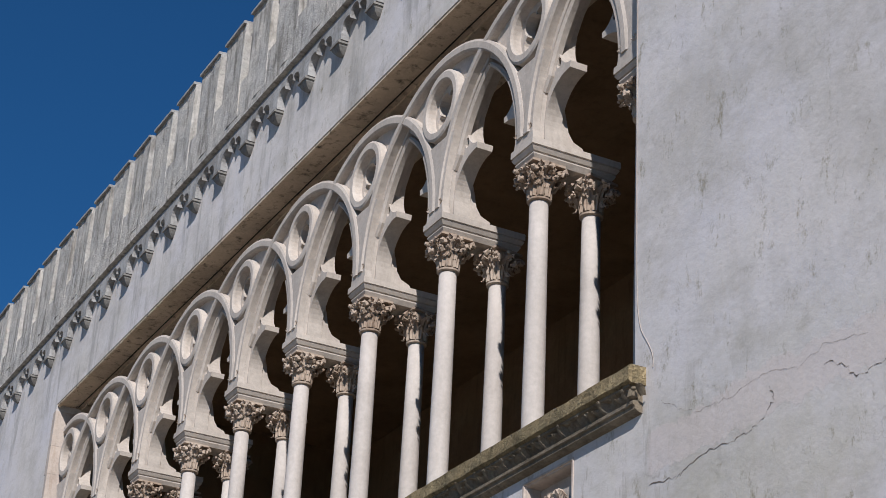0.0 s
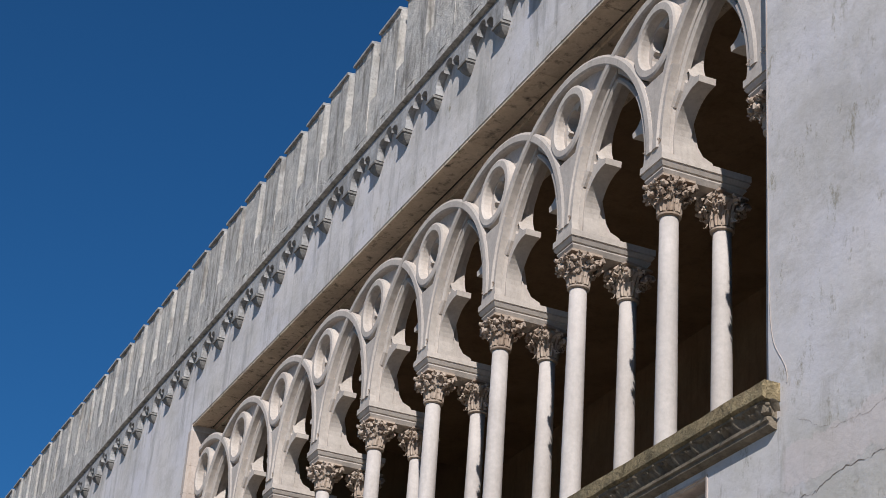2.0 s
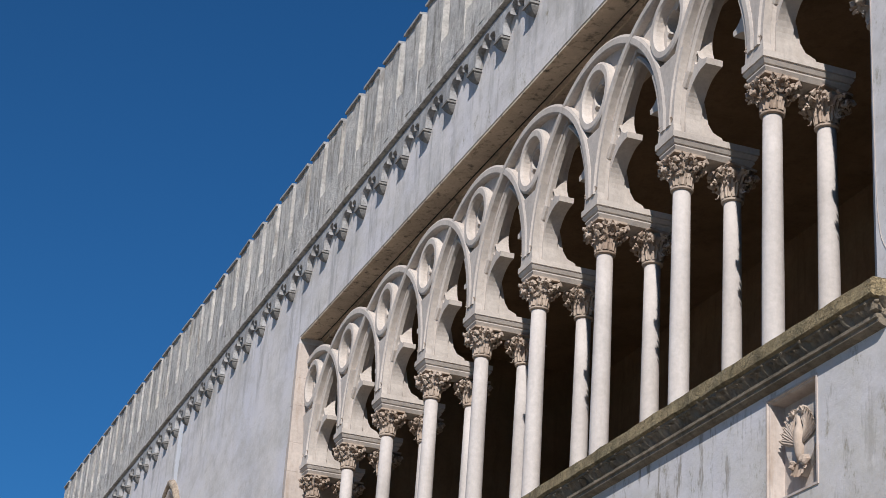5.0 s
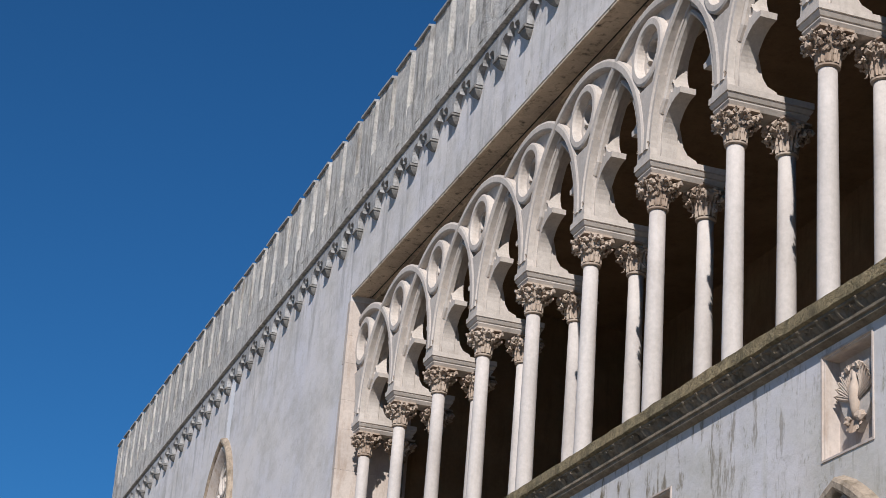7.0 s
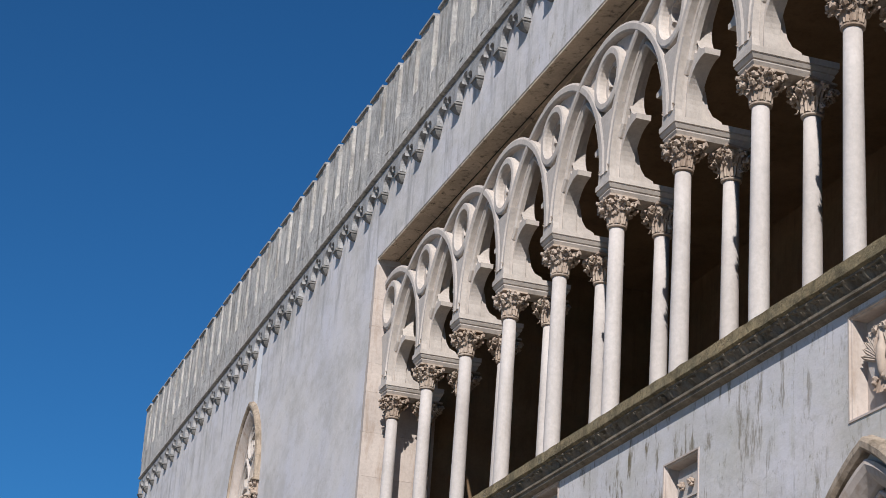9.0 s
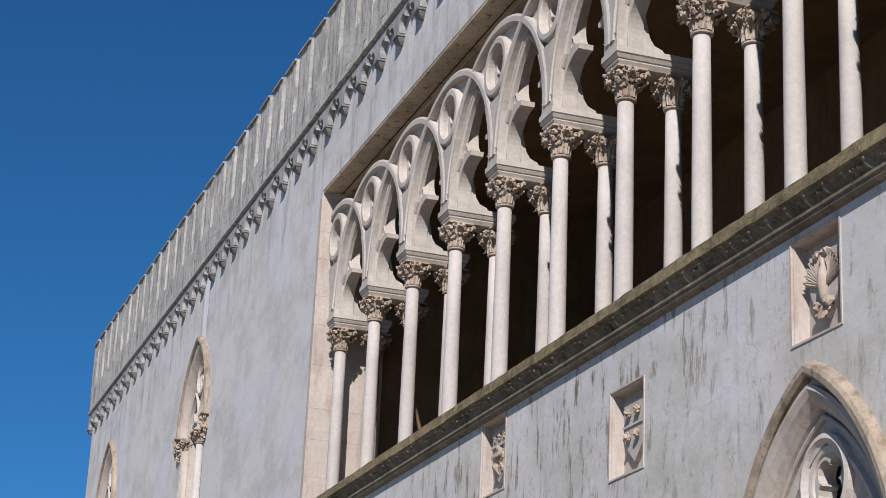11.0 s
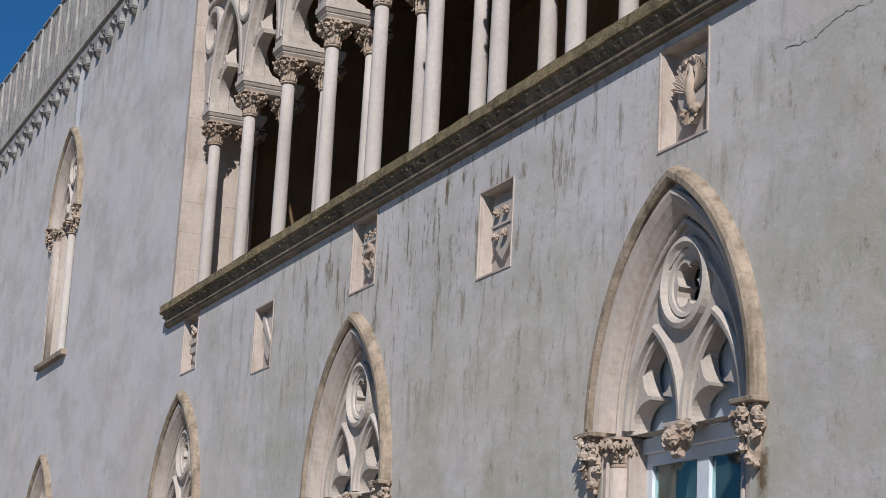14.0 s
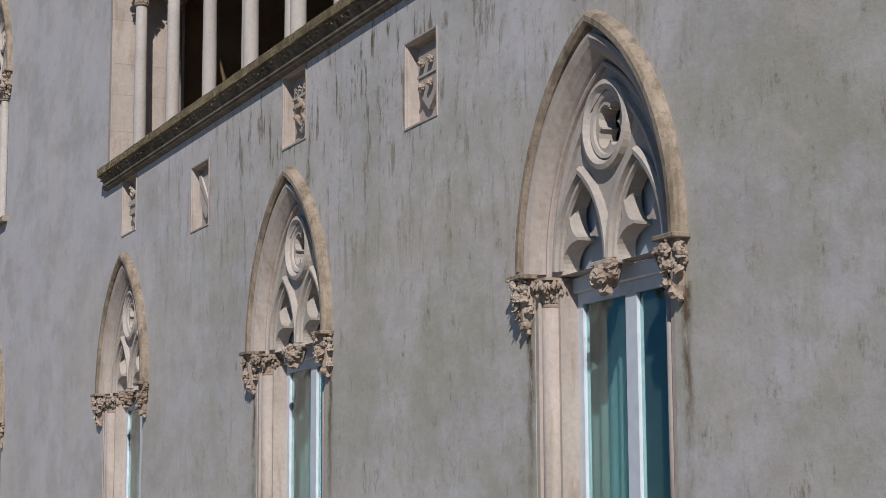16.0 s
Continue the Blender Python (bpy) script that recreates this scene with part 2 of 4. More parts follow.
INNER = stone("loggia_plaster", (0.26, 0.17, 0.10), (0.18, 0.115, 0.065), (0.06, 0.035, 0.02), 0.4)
PAVING = stone("worn_paving", (0.30, 0.265, 0.22), (0.22, 0.195, 0.16), (0.12, 0.105, 0.085), 0.4)
FRAME = plain("painted_window_frame", (0.66, 0.71, 0.78), 0.4)
CRACK = plain("crack_shadow", (0.15, 0.12, 0.10), 0.9)
DARK = plain("dark_void", (0.03, 0.028, 0.025), 0.9)
CURTAIN = plain("sea_green_curtain", (0.30, 0.41, 0.40), 0.8)
# the unlit room's gloom and the panes' teal reflection, put into one colour
ROOM_GLOOM = plain("teal_room_gloom", (0.03, 0.06, 0.065), 0.7)
BOARD = plain("blue_grey_window_board", (0.40, 0.48, 0.56), 0.6)


def glass_pane(name):
    mat, nt, bsdf, pos = start(name, 0.04)
    bsdf.inputs["Base Color"].default_value = (0.36, 0.56, 0.56, 1)
    bsdf.inputs["Roughness"].default_value = 0.03
    bsdf.inputs["Specular IOR Level"].default_value = 0.6
    bsdf.inputs["Transmission Weight"].default_value = 0.93
    return mat


GLASS = glass_pane("greenish_window_glass")


from mathutils.geometry import tessellate_polygon

# ---- shaping helpers ----
def part(name, bm, material, parent=None, label="", at=None, smooth=False):
    """Links a bmesh, or shares a mesh, as one object under a thing."""
    if isinstance(bm, bmesh.types.BMesh):
        bmesh.ops.recalc_face_normals(bm, faces=bm.faces)
        me = bpy.data.meshes.new(name)
        bm.to_mesh(me)
        bm.free()
        me.materials.append(material)
        if smooth:
            me.shade_smooth()
    else:
        me = bm
    ob = new(name, me)
    if parent is not None:
        ob.parent = parent
    if at is not None:
        ob.matrix_basis = at
    if label:
        ob["label"] = label
    return ob


def thing(name, label, category, group="", kind="", at=None):
    ob = new(name)
    ob.empty_display_size = 0.2
    if at is not None:
        ob.matrix_basis = at
    return tagged(ob, label, category, group, kind)


def add_prism(bm, outlines, y0, y1):
    """Adds a plate: outlines in x, z (first the outside, then the holes), from depth y0 to y1."""
    tris = tessellate_polygon([[Vector((x, z, 0)) for x, z in o] for o in outlines])
    flat = [p for o in outlines for p in o]
    a = [bm.verts.new((x, y0, z)) for x, z in flat]
    b = [bm.verts.new((x, y1, z)) for x, z in flat]
    for i, j, k in tris:
        bm.faces.new((a[i], a[j], a[k]))
        bm.faces.new((b[k], b[j], b[i]))
    base = 0
    for o in outlines:
        n = len(o)
        for i in range(n):
            j = (i + 1) % n
            bm.faces.new((a[base + i], a[base + j], b[base + j], b[base + i]))
        base += n
    return bm


def prism(outlines, y0, y1):
    return add_prism(bmesh.new(), outlines, y0, y1)


def add_box(bm, x0, x1, y0, y1, z0, z1):
    v = [bm.verts.new(p) for p in ((x0, y0, z0), (x1, y0, z0), (x1, y1, z0), (x0, y1, z0), (x0, y0, z1), (x1, y0, z1), (x1, y1, z1), (x0, y1, z1))]
    for f in ((0, 1, 2, 3), (7, 6, 5, 4), (0, 4, 5, 1), (1, 5, 6, 2), (2, 6, 7, 3), (3, 7, 4, 0)):
        bm.faces.new([v[i] for i in f])
    return bm


def box(x0, x1, y0, y1, z0, z1, bevel=0.0):
    bm = add_box(bmesh.new(), x0, x1, y0, y1, z0, z1)
    if bevel:
        bmesh.ops.bevel(bm, geom=bm.edges, offset=bevel, segments=1, affect="EDGES")
    return bm


def add_lathe(bm, profile, cx=0.0, cy=0.0, n=20):
    """Turns a profile of (radius, z) round the upright axis at cx, cy."""
    rings = [[bm.verts.new((cx + r * math.cos(2 * math.pi * i / n), cy + r * math.sin(2 * math.pi * i / n), z)) for i in range(n)] for r, z in profile]
    for lo, hi in zip(rings, rings[1:]):
        for i in range(n):
            bm.faces.new((lo[i], lo[(i + 1) % n], hi[(i + 1) % n], hi[i]))
    bm.faces.new(rings[0][::-1])
    bm.faces.new(rings[-1])
    return bm


def add_run(bm, profile, x0, x1):
    """Runs a profile of (y, z) along x."""
    a = [bm.verts.new((x0, y, z)) for y, z in profile]
    b = [bm.verts.new((x1, y, z)) for y, z in profile]
    n = len(profile)
    for i in range(n):
        j = (i + 1) % n
        bm.faces.new((a[i], a[j], b[j], b[i]))
    bm.faces.new(a[::-1])
    bm.faces.new(b)
    return bm


def add_sweep(bm, path, profile, closed=False, span=None):
    """Sweeps a profile of (outward, y) along a path of (x, z) in the wall's plane."""
    n, rings = len(path), []
    for i, (x, z) in enumerate(path):
        p, q = path[i - 1 if i or closed else 0], path[(i + 1) % n if i < n - 1 or closed else i]
        dx, dz = q[0] - p[0], q[1] - p[1]
        length = math.hypot(dx, dz) or 1.0
        ox, oz = -dz / length, dx / length
        rings.append([bm.verts.new((x + ox * o, y, z + oz * o)) for o, y in profile])
    if span:
        for ring in rings[:span[0]] + rings[span[1] + 1:]:
            for v in ring:
                bm.verts.remove(v)
        rings = rings[span[0]:span[1] + 1]
    pairs = list(zip(rings, rings[1:])) + ([(rings[-1], rings[0])] if closed else [])
    m = len(profile)
    for lo, hi in pairs:
        for i in range(m):
            bm.faces.new((lo[i], lo[(i + 1) % m], hi[(i + 1) % m], hi[i]))
    if not closed:
        bm.faces.new(rings[0][::-1])
        bm.faces.new(rings[-1])
    return bm


def arc(cx, cz, r, a0, a1, n=16):
    return [(cx + r * math.cos(radians(a0 + (a1 - a0) * i / n)), cz + r * math.sin(radians(a0 + (a1 - a0) * i / n))) for i in range(n + 1)]


def pointed(half, rise, z0, cx=0.0, n=14):
    """The curve of a pointed arch from its left springing over the apex to its right one."""
    r = (half * half + rise * rise) / (2 * half)
    top = math.degrees(math.asin(rise / r))
    right = arc(cx + half - r, z0, r, 0, top, n)
    left = [(2 * cx - x, z) for x, z in right]
    return left + right[::-1][1:]


def add_leaf(bm, base, out, up, width, height, curl, seg=4):
    """A carved leaf: grows up from base, bows outward and curls over at its tip; thick, with a raised middle."""
    side = out.cross(up).normalized()
    rows = []
    for i in range(seg + 1):
        t = i / seg
        c = base + up * (height * math.sin(t * 1.75) / math.sin(1.5708)) + out * (curl * t ** 2.2)
        w = width * (0.75 + 0.5 * math.sin(t * math.pi)) * (1 - 0.55 * t ** 3)
        rib = out * (width * 0.28)
        rows.append([bm.verts.new(c - side * w * 0.5), bm.verts.new(c - side * w * 0.2 + rib), bm.verts.new(c + rib * 0.55), bm.verts.new(c + side * w * 0.2 + rib), bm.verts.new(c + side * w * 0.5)])
    for lo, hi in zip(rows, rows[1:]):
        for i in range(4):
            bm.faces.new((lo[i], lo[i + 1], hi[i + 1], hi[i]))
    tip = rows[-1]
    end = base + up * (height * 0.80) + out * (curl * 1.12)
    e = bm.verts.new(end)
    for i in range(4):
        bm.faces.new((tip[i], tip[i + 1], e))
    return bm


def add_knob(bm, c, r, rng, fine=1):
    """A rough carved bud."""
    made = bmesh.ops.create_icosphere(bm, subdivisions=fine, radius=r, matrix=Matrix.Translation(c))
    shift = Vector((rng.uniform(0, 50), rng.uniform(0, 50), rng.uniform(0, 50)))
    for v in made["verts"]:
        out = v.co - c
        if fine > 1:
            v.co = c + out * (1 + 0.75 * noise.noise(out * (1.7 / r) + shift))
        else:
            v.co += Vector((rng.uniform(-1, 1), rng.uniform(-1, 1), rng.uniform(-1, 1))) * r * 0.34
    return bm


# ---- measures of the front ----
LEFT, RIGHT = -26.5, 24.0
LOGGIA = (-7.10, 7.07, 6.34, 10.78)
SILL_Z, ABACUS_Z = 6.35, 8.92
PITCH = 1.5
PIERS = [6.75 - PITCH * k for k in range(10)]
GREAT = [5.95, -0.13, -6.20, -14.50, -23.3]
SMALL = [-14.65, -23.35]
G_HALF, G_RISE, G_SPRING, G_FOOT = 0.95, 1.45, 3.40, 0.60
S_HALF, S_RISE, S_SPRING, S_FOOT = 0.95, 1.34, 9.12, 6.72
PANELS = [(6.0, 5.63), (3.0, 5.28), (-0.05, 5.68), (-3.1, 5.31), (-6.1, 5.70)]


def window_hole(cx, half, rise, spring, foot):
    return [(cx - half, foot)] + pointed(half, rise, spring, cx) + [(cx + half, foot)]


# ---- structure ----
ground = part("ground", box(-400, 400, -400, 400, -0.3, 0.0), PAVING)
tagged(ground, "worn dusty paving in front of the palace", "ground", kind="structure")

holes = [window_hole(c, G_HALF, G_RISE, G_SPRING, G_FOOT) for c in GREAT]
holes += [window_hole(c, S_HALF, S_RISE, S_SPRING, S_FOOT) for c in SMALL]
holes += [[(cx - 0.33, cz - 0.37), (cx - 0.33, cz + 0.37), (cx + 0.33, cz + 0.37), (cx + 0.33, cz - 0.37)] for cx, cz in PANELS]
lx0, lx1, lz0, lz1 = LOGGIA
holes.append([(lx0, lz0), (lx0, lz1), (lx1, lz1), (lx1, lz0)])
wall_south = part("wall_south", prism([[(LEFT, 0.0), (RIGHT, 0.0), (RIGHT, 12.1), (LEFT, 12.1)]] + holes, 0.0, 0.42), PLASTER)
tagged(wall_south, "grey lime-plastered palace front, streaked and cracked", "wall", kind="structure")

# rooms behind the front
rooms = bmesh.new()
add_box(rooms, LEFT, LEFT + 0.4, 0.43, 9.0, 0.0, 12.1)
add_box(rooms, RIGHT - 0.4, RIGHT, 0.43, 9.0, 0.0, 12.1)
add_box(rooms, LEFT, RIGHT, 9.0, 9.4, 0.0, 12.1)
tagged(part("wall_north", rooms, PLASTER), "plain plastered outer walls behind the palace front", "wall", kind="structure")
tagged(part("roof", box(LEFT, RIGHT, 0.5, 9.4, 12.12, 12.3), PARAPET), "flat rendered roof behind the parapet", "roof", kind="structure")
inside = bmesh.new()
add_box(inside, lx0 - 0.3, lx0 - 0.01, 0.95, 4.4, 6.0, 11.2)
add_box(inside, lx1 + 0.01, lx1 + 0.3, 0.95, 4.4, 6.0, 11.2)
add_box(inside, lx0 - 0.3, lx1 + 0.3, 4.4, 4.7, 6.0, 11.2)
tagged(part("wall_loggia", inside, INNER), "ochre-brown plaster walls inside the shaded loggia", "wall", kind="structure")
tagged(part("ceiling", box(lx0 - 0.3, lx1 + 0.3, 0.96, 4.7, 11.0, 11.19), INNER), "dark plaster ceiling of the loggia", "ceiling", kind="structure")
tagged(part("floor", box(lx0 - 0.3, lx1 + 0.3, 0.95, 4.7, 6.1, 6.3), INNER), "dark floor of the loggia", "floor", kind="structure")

# lintel and reveals of the loggia opening, cut from blocks
loggia_frame = thing("loggia_surround", "pale stone blocks framing the recessed loggia opening", "surround", kind="structure")
rng = random.Random(3)
x = lx0
while x < lx1 - 0.05:
    w = min(rng.uniform(1.15, 1.5), lx1 - x)
    bm = bmesh.new()
    add_run(bm, [(0.008, lz1 + 0.25), (0.008, lz1 - 0.03), (0.05, lz1 - 0.03), (0.05, lz1 - 0.008), (0.33, lz1 - 0.008), (0.33, lz1 - 0.035), (0.98, lz1 - 0.035), (0.98, lz1 + 0.25)], x + 0.004, x + w - 0.004)
    part("lintel_block", bm, SOFFIT, loggia_frame)
    x += w
z = lz0
while z < lz1 - 0.1:
    h = min(rng.uniform(0.38, 0.62), lz1 - 0.04 - z)
    part("jamb_block", box(lx0 - 0.06 - rng.uniform(0.0, 0.06), lx0 + 0.012, -0.006, 0.98, z + 0.0006, z + h - 0.0006, 0.001), QUOIN, loggia_frame)
    part("jamb_block", box(lx1 - 0.012, lx1 + 0.05, 0.008, 0.98, z + 0.0006, z + h - 0.0006, 0.001), QUOIN, loggia_frame)
    z += h

# ---- cornice and parapet ----
CP = 0.79
cornice = thing("corbel_table", "row of small trefoil arches on corbels under the parapet", "cornice", kind="structure")
bm = bmesh.new()
add_run(bm, [(0.0, 11.932), (-0.06, 11.932), (-0.06, 11.962), (-0.128, 11.972), (-0.128, 12.00), (-0.098, 12.03), (0.0, 12.03)], LEFT - 0.11, RIGHT)
part("string_course", bm, PARAPET, cornice, "thin stone ledge with a dark undercut")
h = CP / 2
foil = [(-h, 0.0), (-h, -0.30), (-0.285, -0.30)] + arc(-0.168, -0.215, 0.115, 190, 60, 7) + arc(0, -0.135, 0.10, 190, 90, 5) + arc(0, -0.135, 0.10, 90, -10, 5)[1:] + arc(0.168, -0.215, 0.115, 120, -10, 7) + [(0.285, -0.30), (h, -0.30), (h, 0.0)]
arch_mesh = part("little_arch", prism([foil], -0.085, -0.002), BAND, cornice, at=Matrix.Translation((LEFT + h - 0.15, 0, 11.93)))
bm = bmesh.new()
add_box(bm, -0.10, 0.10, -0.105, 0.0, -0.028, 0.0)
rings = []
for half, depth, z in ((0.085, 0.09, -0.028), (0.082, 0.085, -0.05), (0.06, 0.065, -0.085), (0.035, 0.03, -0.115), (0.02, 0.01, -0.125)):
    rings.append([bm.verts.new(c) for c in ((-half, 0.0, z), (-half, -depth, z), (half, -depth, z), (half, 0.0, z))])
for lo, hi in zip(rings, rings[1:]):
    for i in range(4):
        bm.faces.new((lo[i], lo[(i + 1) % 4], hi[(i + 1) % 4], hi[i]))
corbel_mesh = part("corbel", bm, CORBEL, cornice, at=Matrix.Translation((LEFT - 0.06, 0, 11.628)))
n_units = int((RIGHT - LEFT) / CP)
for i in range(n_units):
    cx = LEFT - 0.15 + CP * (i + 0.5)
    if i:
        part("little_arch", arch_mesh.data, BAND, cornice, at=Matrix.Translation((cx, 0, 11.93)))
    part("corbel", corbel_mesh.data, BAND, cornice, at=Matrix.Translation((cx + h, 0, 11.628)))

parapet = thing("parapet", "weathered rendered parapet with narrow square merlons", "parapet", kind="structure")
part("parapet_wall", box(LEFT - 0.10, RIGHT, -0.095, 0.30, 12.03, 12.55), PARAPET, parapet)
bm = box(-0.295, 0.295, -0.097, 0.30, -0.42, 0.80)
bmesh.ops.subdivide_edges(bm, edges=bm.edges, cuts=3, use_grid_fill=True)
for v in bm.verts:
    v.co += Vector((noise.noise(v.co * 5), noise.noise(v.co * 5 + Vector((9, 0, 0))), 0)) * 0.022
merlon_mesh = part("merlon", bm, PARAPET, parapet, at=Matrix.Translation((LEFT + 0.06, 0, 12.84)))
bm = bmesh.new()
add_run(bm, [(-0.13, -0.01), (-0.13, 0.022), (0.09, 0.045), (0.32, 0.022), (0.32, -0.01)], -0.305, 0.305)
cap_mesh = part("merlon_cap", bm, BAND, parapet, at=Matrix.Translation((LEFT + 0.06, 0, 13.635)))
for i in range(1, n_units):
    cx = LEFT + 0.06 + CP * i
    turn = pose(cx, 0, 12.535 - 0.006 * cx + 0.0075 * max(0.0, -cx - 5) + rng.uniform(-0.010, 0.010), 0, 0, rng.uniform(-1.2, 1.2))
    part("merlon", merlon_mesh.data, PARAPET, parapet, at=turn)
    part("merlon_cap", cap_mesh.data, BAND, parapet, at=turn @ Matrix.Translation((0, 0, 0.795)))

# ---- sill ----
sill = thing("loggia_sill", "long moss-stained stone sill with a carved leaf moulding", "sill", kind="structure")
bm = bmesh.new()
add_run(bm, [(-0.135, 6.235), (-0.133, 6.328), (-0.11, 6.345), (0.97, 6.35), (0.97, 6.222), (-0.11, 6.222)], -7.25, 7.20)
bmesh.ops.subdivide_edges(bm, edges=[e for e in bm.edges if abs(e.verts[0].co.x - e.verts[1].co.x) > 1], cuts=90)
for v in bm.verts:
    v.co += Vector((0, noise.noise(v.co * 6), noise.noise(v.co * 7))) * 0.008
part("slab", bm, SLAB, sill, "lichen-gilded stone slab")
bm = bmesh.new()
add_run(bm, [(-0.105, 6.224), (-0.105, 6.205), (-0.065, 6.19), (-0.05, 6.15), (-0.04, 6.128), (-0.074, 6.120), (-0.074, 6.098), (-0.058, 6.090), (-0.058, 6.068), (-0.03, 6.052), (0.0, 6.045), (0.0, 6.224)], -7.21, 7.16)
part("moulding", bm, SILL, sill, "grey moulding under the slab")
bm = bmesh.new()
add_leaf(bm, Vector((0.03, -0.05, -0.125)), Vector((0.2, -1, 0)).normalized(), Vector((-0.55, -0.35, 1)).normalized(), 0.085, 0.12, 0.035, 6)
add_leaf(bm, Vector((-0.045, -0.055, -0.115)), Vector((-0.3, -1, 0)).normalized(), Vector((-0.9, -0.4, 1)).normalized(), 0.05, 0.085, 0.03, 5)
add_leaf(bm, Vector((0.10, -0.055, -0.11)), Vector((0.5, -1, 0)).normalized(), Vector((0.25, -0.5, 1)).normalized(), 0.05, 0.09, 0.03, 5)
add_knob(bm, Vector((0.07, -0.10, -0.04)), 0.018, rng)
leaf_at = -7.10
leaf_mesh = part("leaf", bm, SILL, sill, "carved curling leaf", at=Matrix.Translation((leaf_at, 0.012, 6.222)) @ Matrix.Diagonal((1, 1, 0.78, 1)), smooth=True)
while leaf_at < 6.85:
    leaf_at += 0.258
    part("leaf", leaf_mesh.data, SILL, sill, at=pose(leaf_at + rng.uniform(-0.012, 0.012), 0.012, 6.222, rng.uniform(-4, 4), rng.uniform(-9, 9), rng.uniform(-8, 8)) @ Matrix.Diagonal((1, 1, 0.78, 1)))
part("end_scroll", add_knob(bmesh.new(), Vector((7.15, -0.06, 6.16)), 0.038, rng), SILL, sill)


# ---- arcade ----
def capital(radius, height, seed):
    rng = random.Random(seed)
    bm = bmesh.new()
    add_lathe(bm, [(radius + 0.004, 0.0), (radius + 0.022, 0.008), (radius + 0.024, 0.022), (radius + 0.006, 0.03), (radius, 0.05), (radius + 0.015, height * 0.55), (radius + 0.06, height * 0.88), (radius + 0.05, height)], n=20)
    up = Vector((0, 0, 1))
    for i in range(8):
        a = 2 * math.pi * (i + 0.5) / 8
        o = Vector((math.cos(a), math.sin(a), 0))
        add_leaf(bm, o * (radius + 0.005) + up * 0.035, o, up, 0.07, height * 0.42, 0.055)
    for i in range(8):
        a = 2 * math.pi * i / 8
        o = Vector((math.cos(a), math.sin(a), 0))
        add_leaf(bm, o * (radius + 0.01) + up * height * 0.35, o, up, 0.075, height * 0.50, 0.085 if i % 2 else 0.11)
        c = o * (radius + (0.115 if i % 2 else 0.085)) + up * height * (0.80 if i % 2 else 0.72)
        add_knob(bm, c, 0.024 if i % 2 else 0.02, rng)
        add_knob(bm, c + Vector((rng.uniform(-0.04, 0.04), rng.uniform(-0.04, 0.04), -0.05)), 0.015, rng)
    for k in range(14):
        a = rng.uniform(0, 2 * math.pi)
        zf = rng.uniform(0.30, 0.92)
        o = Vector((math.cos(a), math.sin(a), 0))
        side = o.cross(up)
        grow = (up * rng.uniform(-0.8, 1.0) + side * rng.uniform(-1, 1)).normalized()
        corner = abs(math.sin(2 * a))
        add_leaf(bm, o * (radius + 0.012 + 0.055 * zf + 0.02 * corner * zf) + up * height * zf, o, grow, rng.uniform(0.03, 0.055), rng.uniform(0.035, 0.06), rng.uniform(0.02, 0.045), 3)
    for sx in (-1, 1):
        for sy in (-1, 1):
            o = Vector((sx, sy, 0)).normalized()
            add_knob(bm, o * 0.155 + up * height * 0.84, 0.026, rng)
            for tilt in (-0.9, 0.0, 0.9):
                add_leaf(bm, o * 0.12 + up * height * 0.70, o, (up + o.cross(up) * tilt).normalized(), 0.05, 0.06, 0.06, 3)
    for k in range(22):
        a = 2 * math.pi * k / 22 + rng.uniform(-0.12, 0.12)
        zf = (0.86, 0.62, 0.76)[k % 3] + rng.uniform(-0.05, 0.05)
        reach = radius + 0.035 + 0.075 * zf + 0.025 * abs(math.sin(2 * a)) * zf
        c = Vector((reach * math.cos(a), reach * math.sin(a), height * zf))
        add_knob(bm, c, rng.uniform(0.022, 0.034), rng)
        for j in range(2):
            add_knob(bm, c + Vector((rng.uniform(-0.03, 0.03), rng.uniform(-0.03, 0.03), rng.uniform(-0.035, 0.01))), 0.014, rng)
    add_box(bm, -0.145, 0.145, -0.145, 0.145, height, height + 0.02)
    return bm


FRONT_Y, REAR_Y = 0.29, 0.76


def pier():
    p = thing("twin_column_pier", "pair of slender pale stone columns with leafy capitals", "column", "piers of the loggia")
    cap_h = 0.285
    cap_z = ABACUS_Z - 0.165 - 0.02 - cap_h
    for n, y in enumerate((FRONT_Y, REAR_Y)):
        bm = bmesh.new()
        add_lathe(bm, [(0.115, 0), (0.115, 0.03), (0.10, 0.045), (0.086, 0.06), (0.084, 0.09), (0.083, 0.7), (0.078, 1.5), (0.073, cap_z - SILL_Z - 0.001)], n=24)
        part("shaft", bm, SHAFT, p, at=Matrix.Translation((0, y, SILL_Z)), smooth=True)
        part("capital", capital(0.073, cap_h, 5 + n), CAPITAL, p, "carved capital of curled leaves and buds", at=pose(0, y, cap_z, 0, 0, 11 * n))
    bm = bmesh.new()
    y0, y1, top = 0.12, 0.92, ABACUS_Z
    rings, z = [], top
    for inset, t in ((0.0, 0.0), (0.0, 0.055), (0.014, 0.002), (0.014, 0.012), (0.004, 0.003), (0.022, 0.030), (0.036, 0.002), (0.036, 0.010), (0.028, 0.002), (0.028, 0.010), (0.055, 0.040)):
        z -= t
        rings.append([bm.verts.new(c) for c in ((-0.17 + inset, y0 + inset, z), (0.17 - inset, y0 + inset, z), (0.17 - inset, y1 - inset, z), (-0.17 + inset, y1 - inset, z))])
    for lo, hi in zip(rings, rings[1:]):
        for i in range(4):
            bm.faces.new((lo[i], lo[(i + 1) % 4], hi[(i + 1) % 4], hi[i]))
    bm.faces.new(rings[0])
    bm.faces.new(rings[-1])
    part("abacus", bm, LIMESTONE, p, "stepped abacus slab across both capitals")
    return p


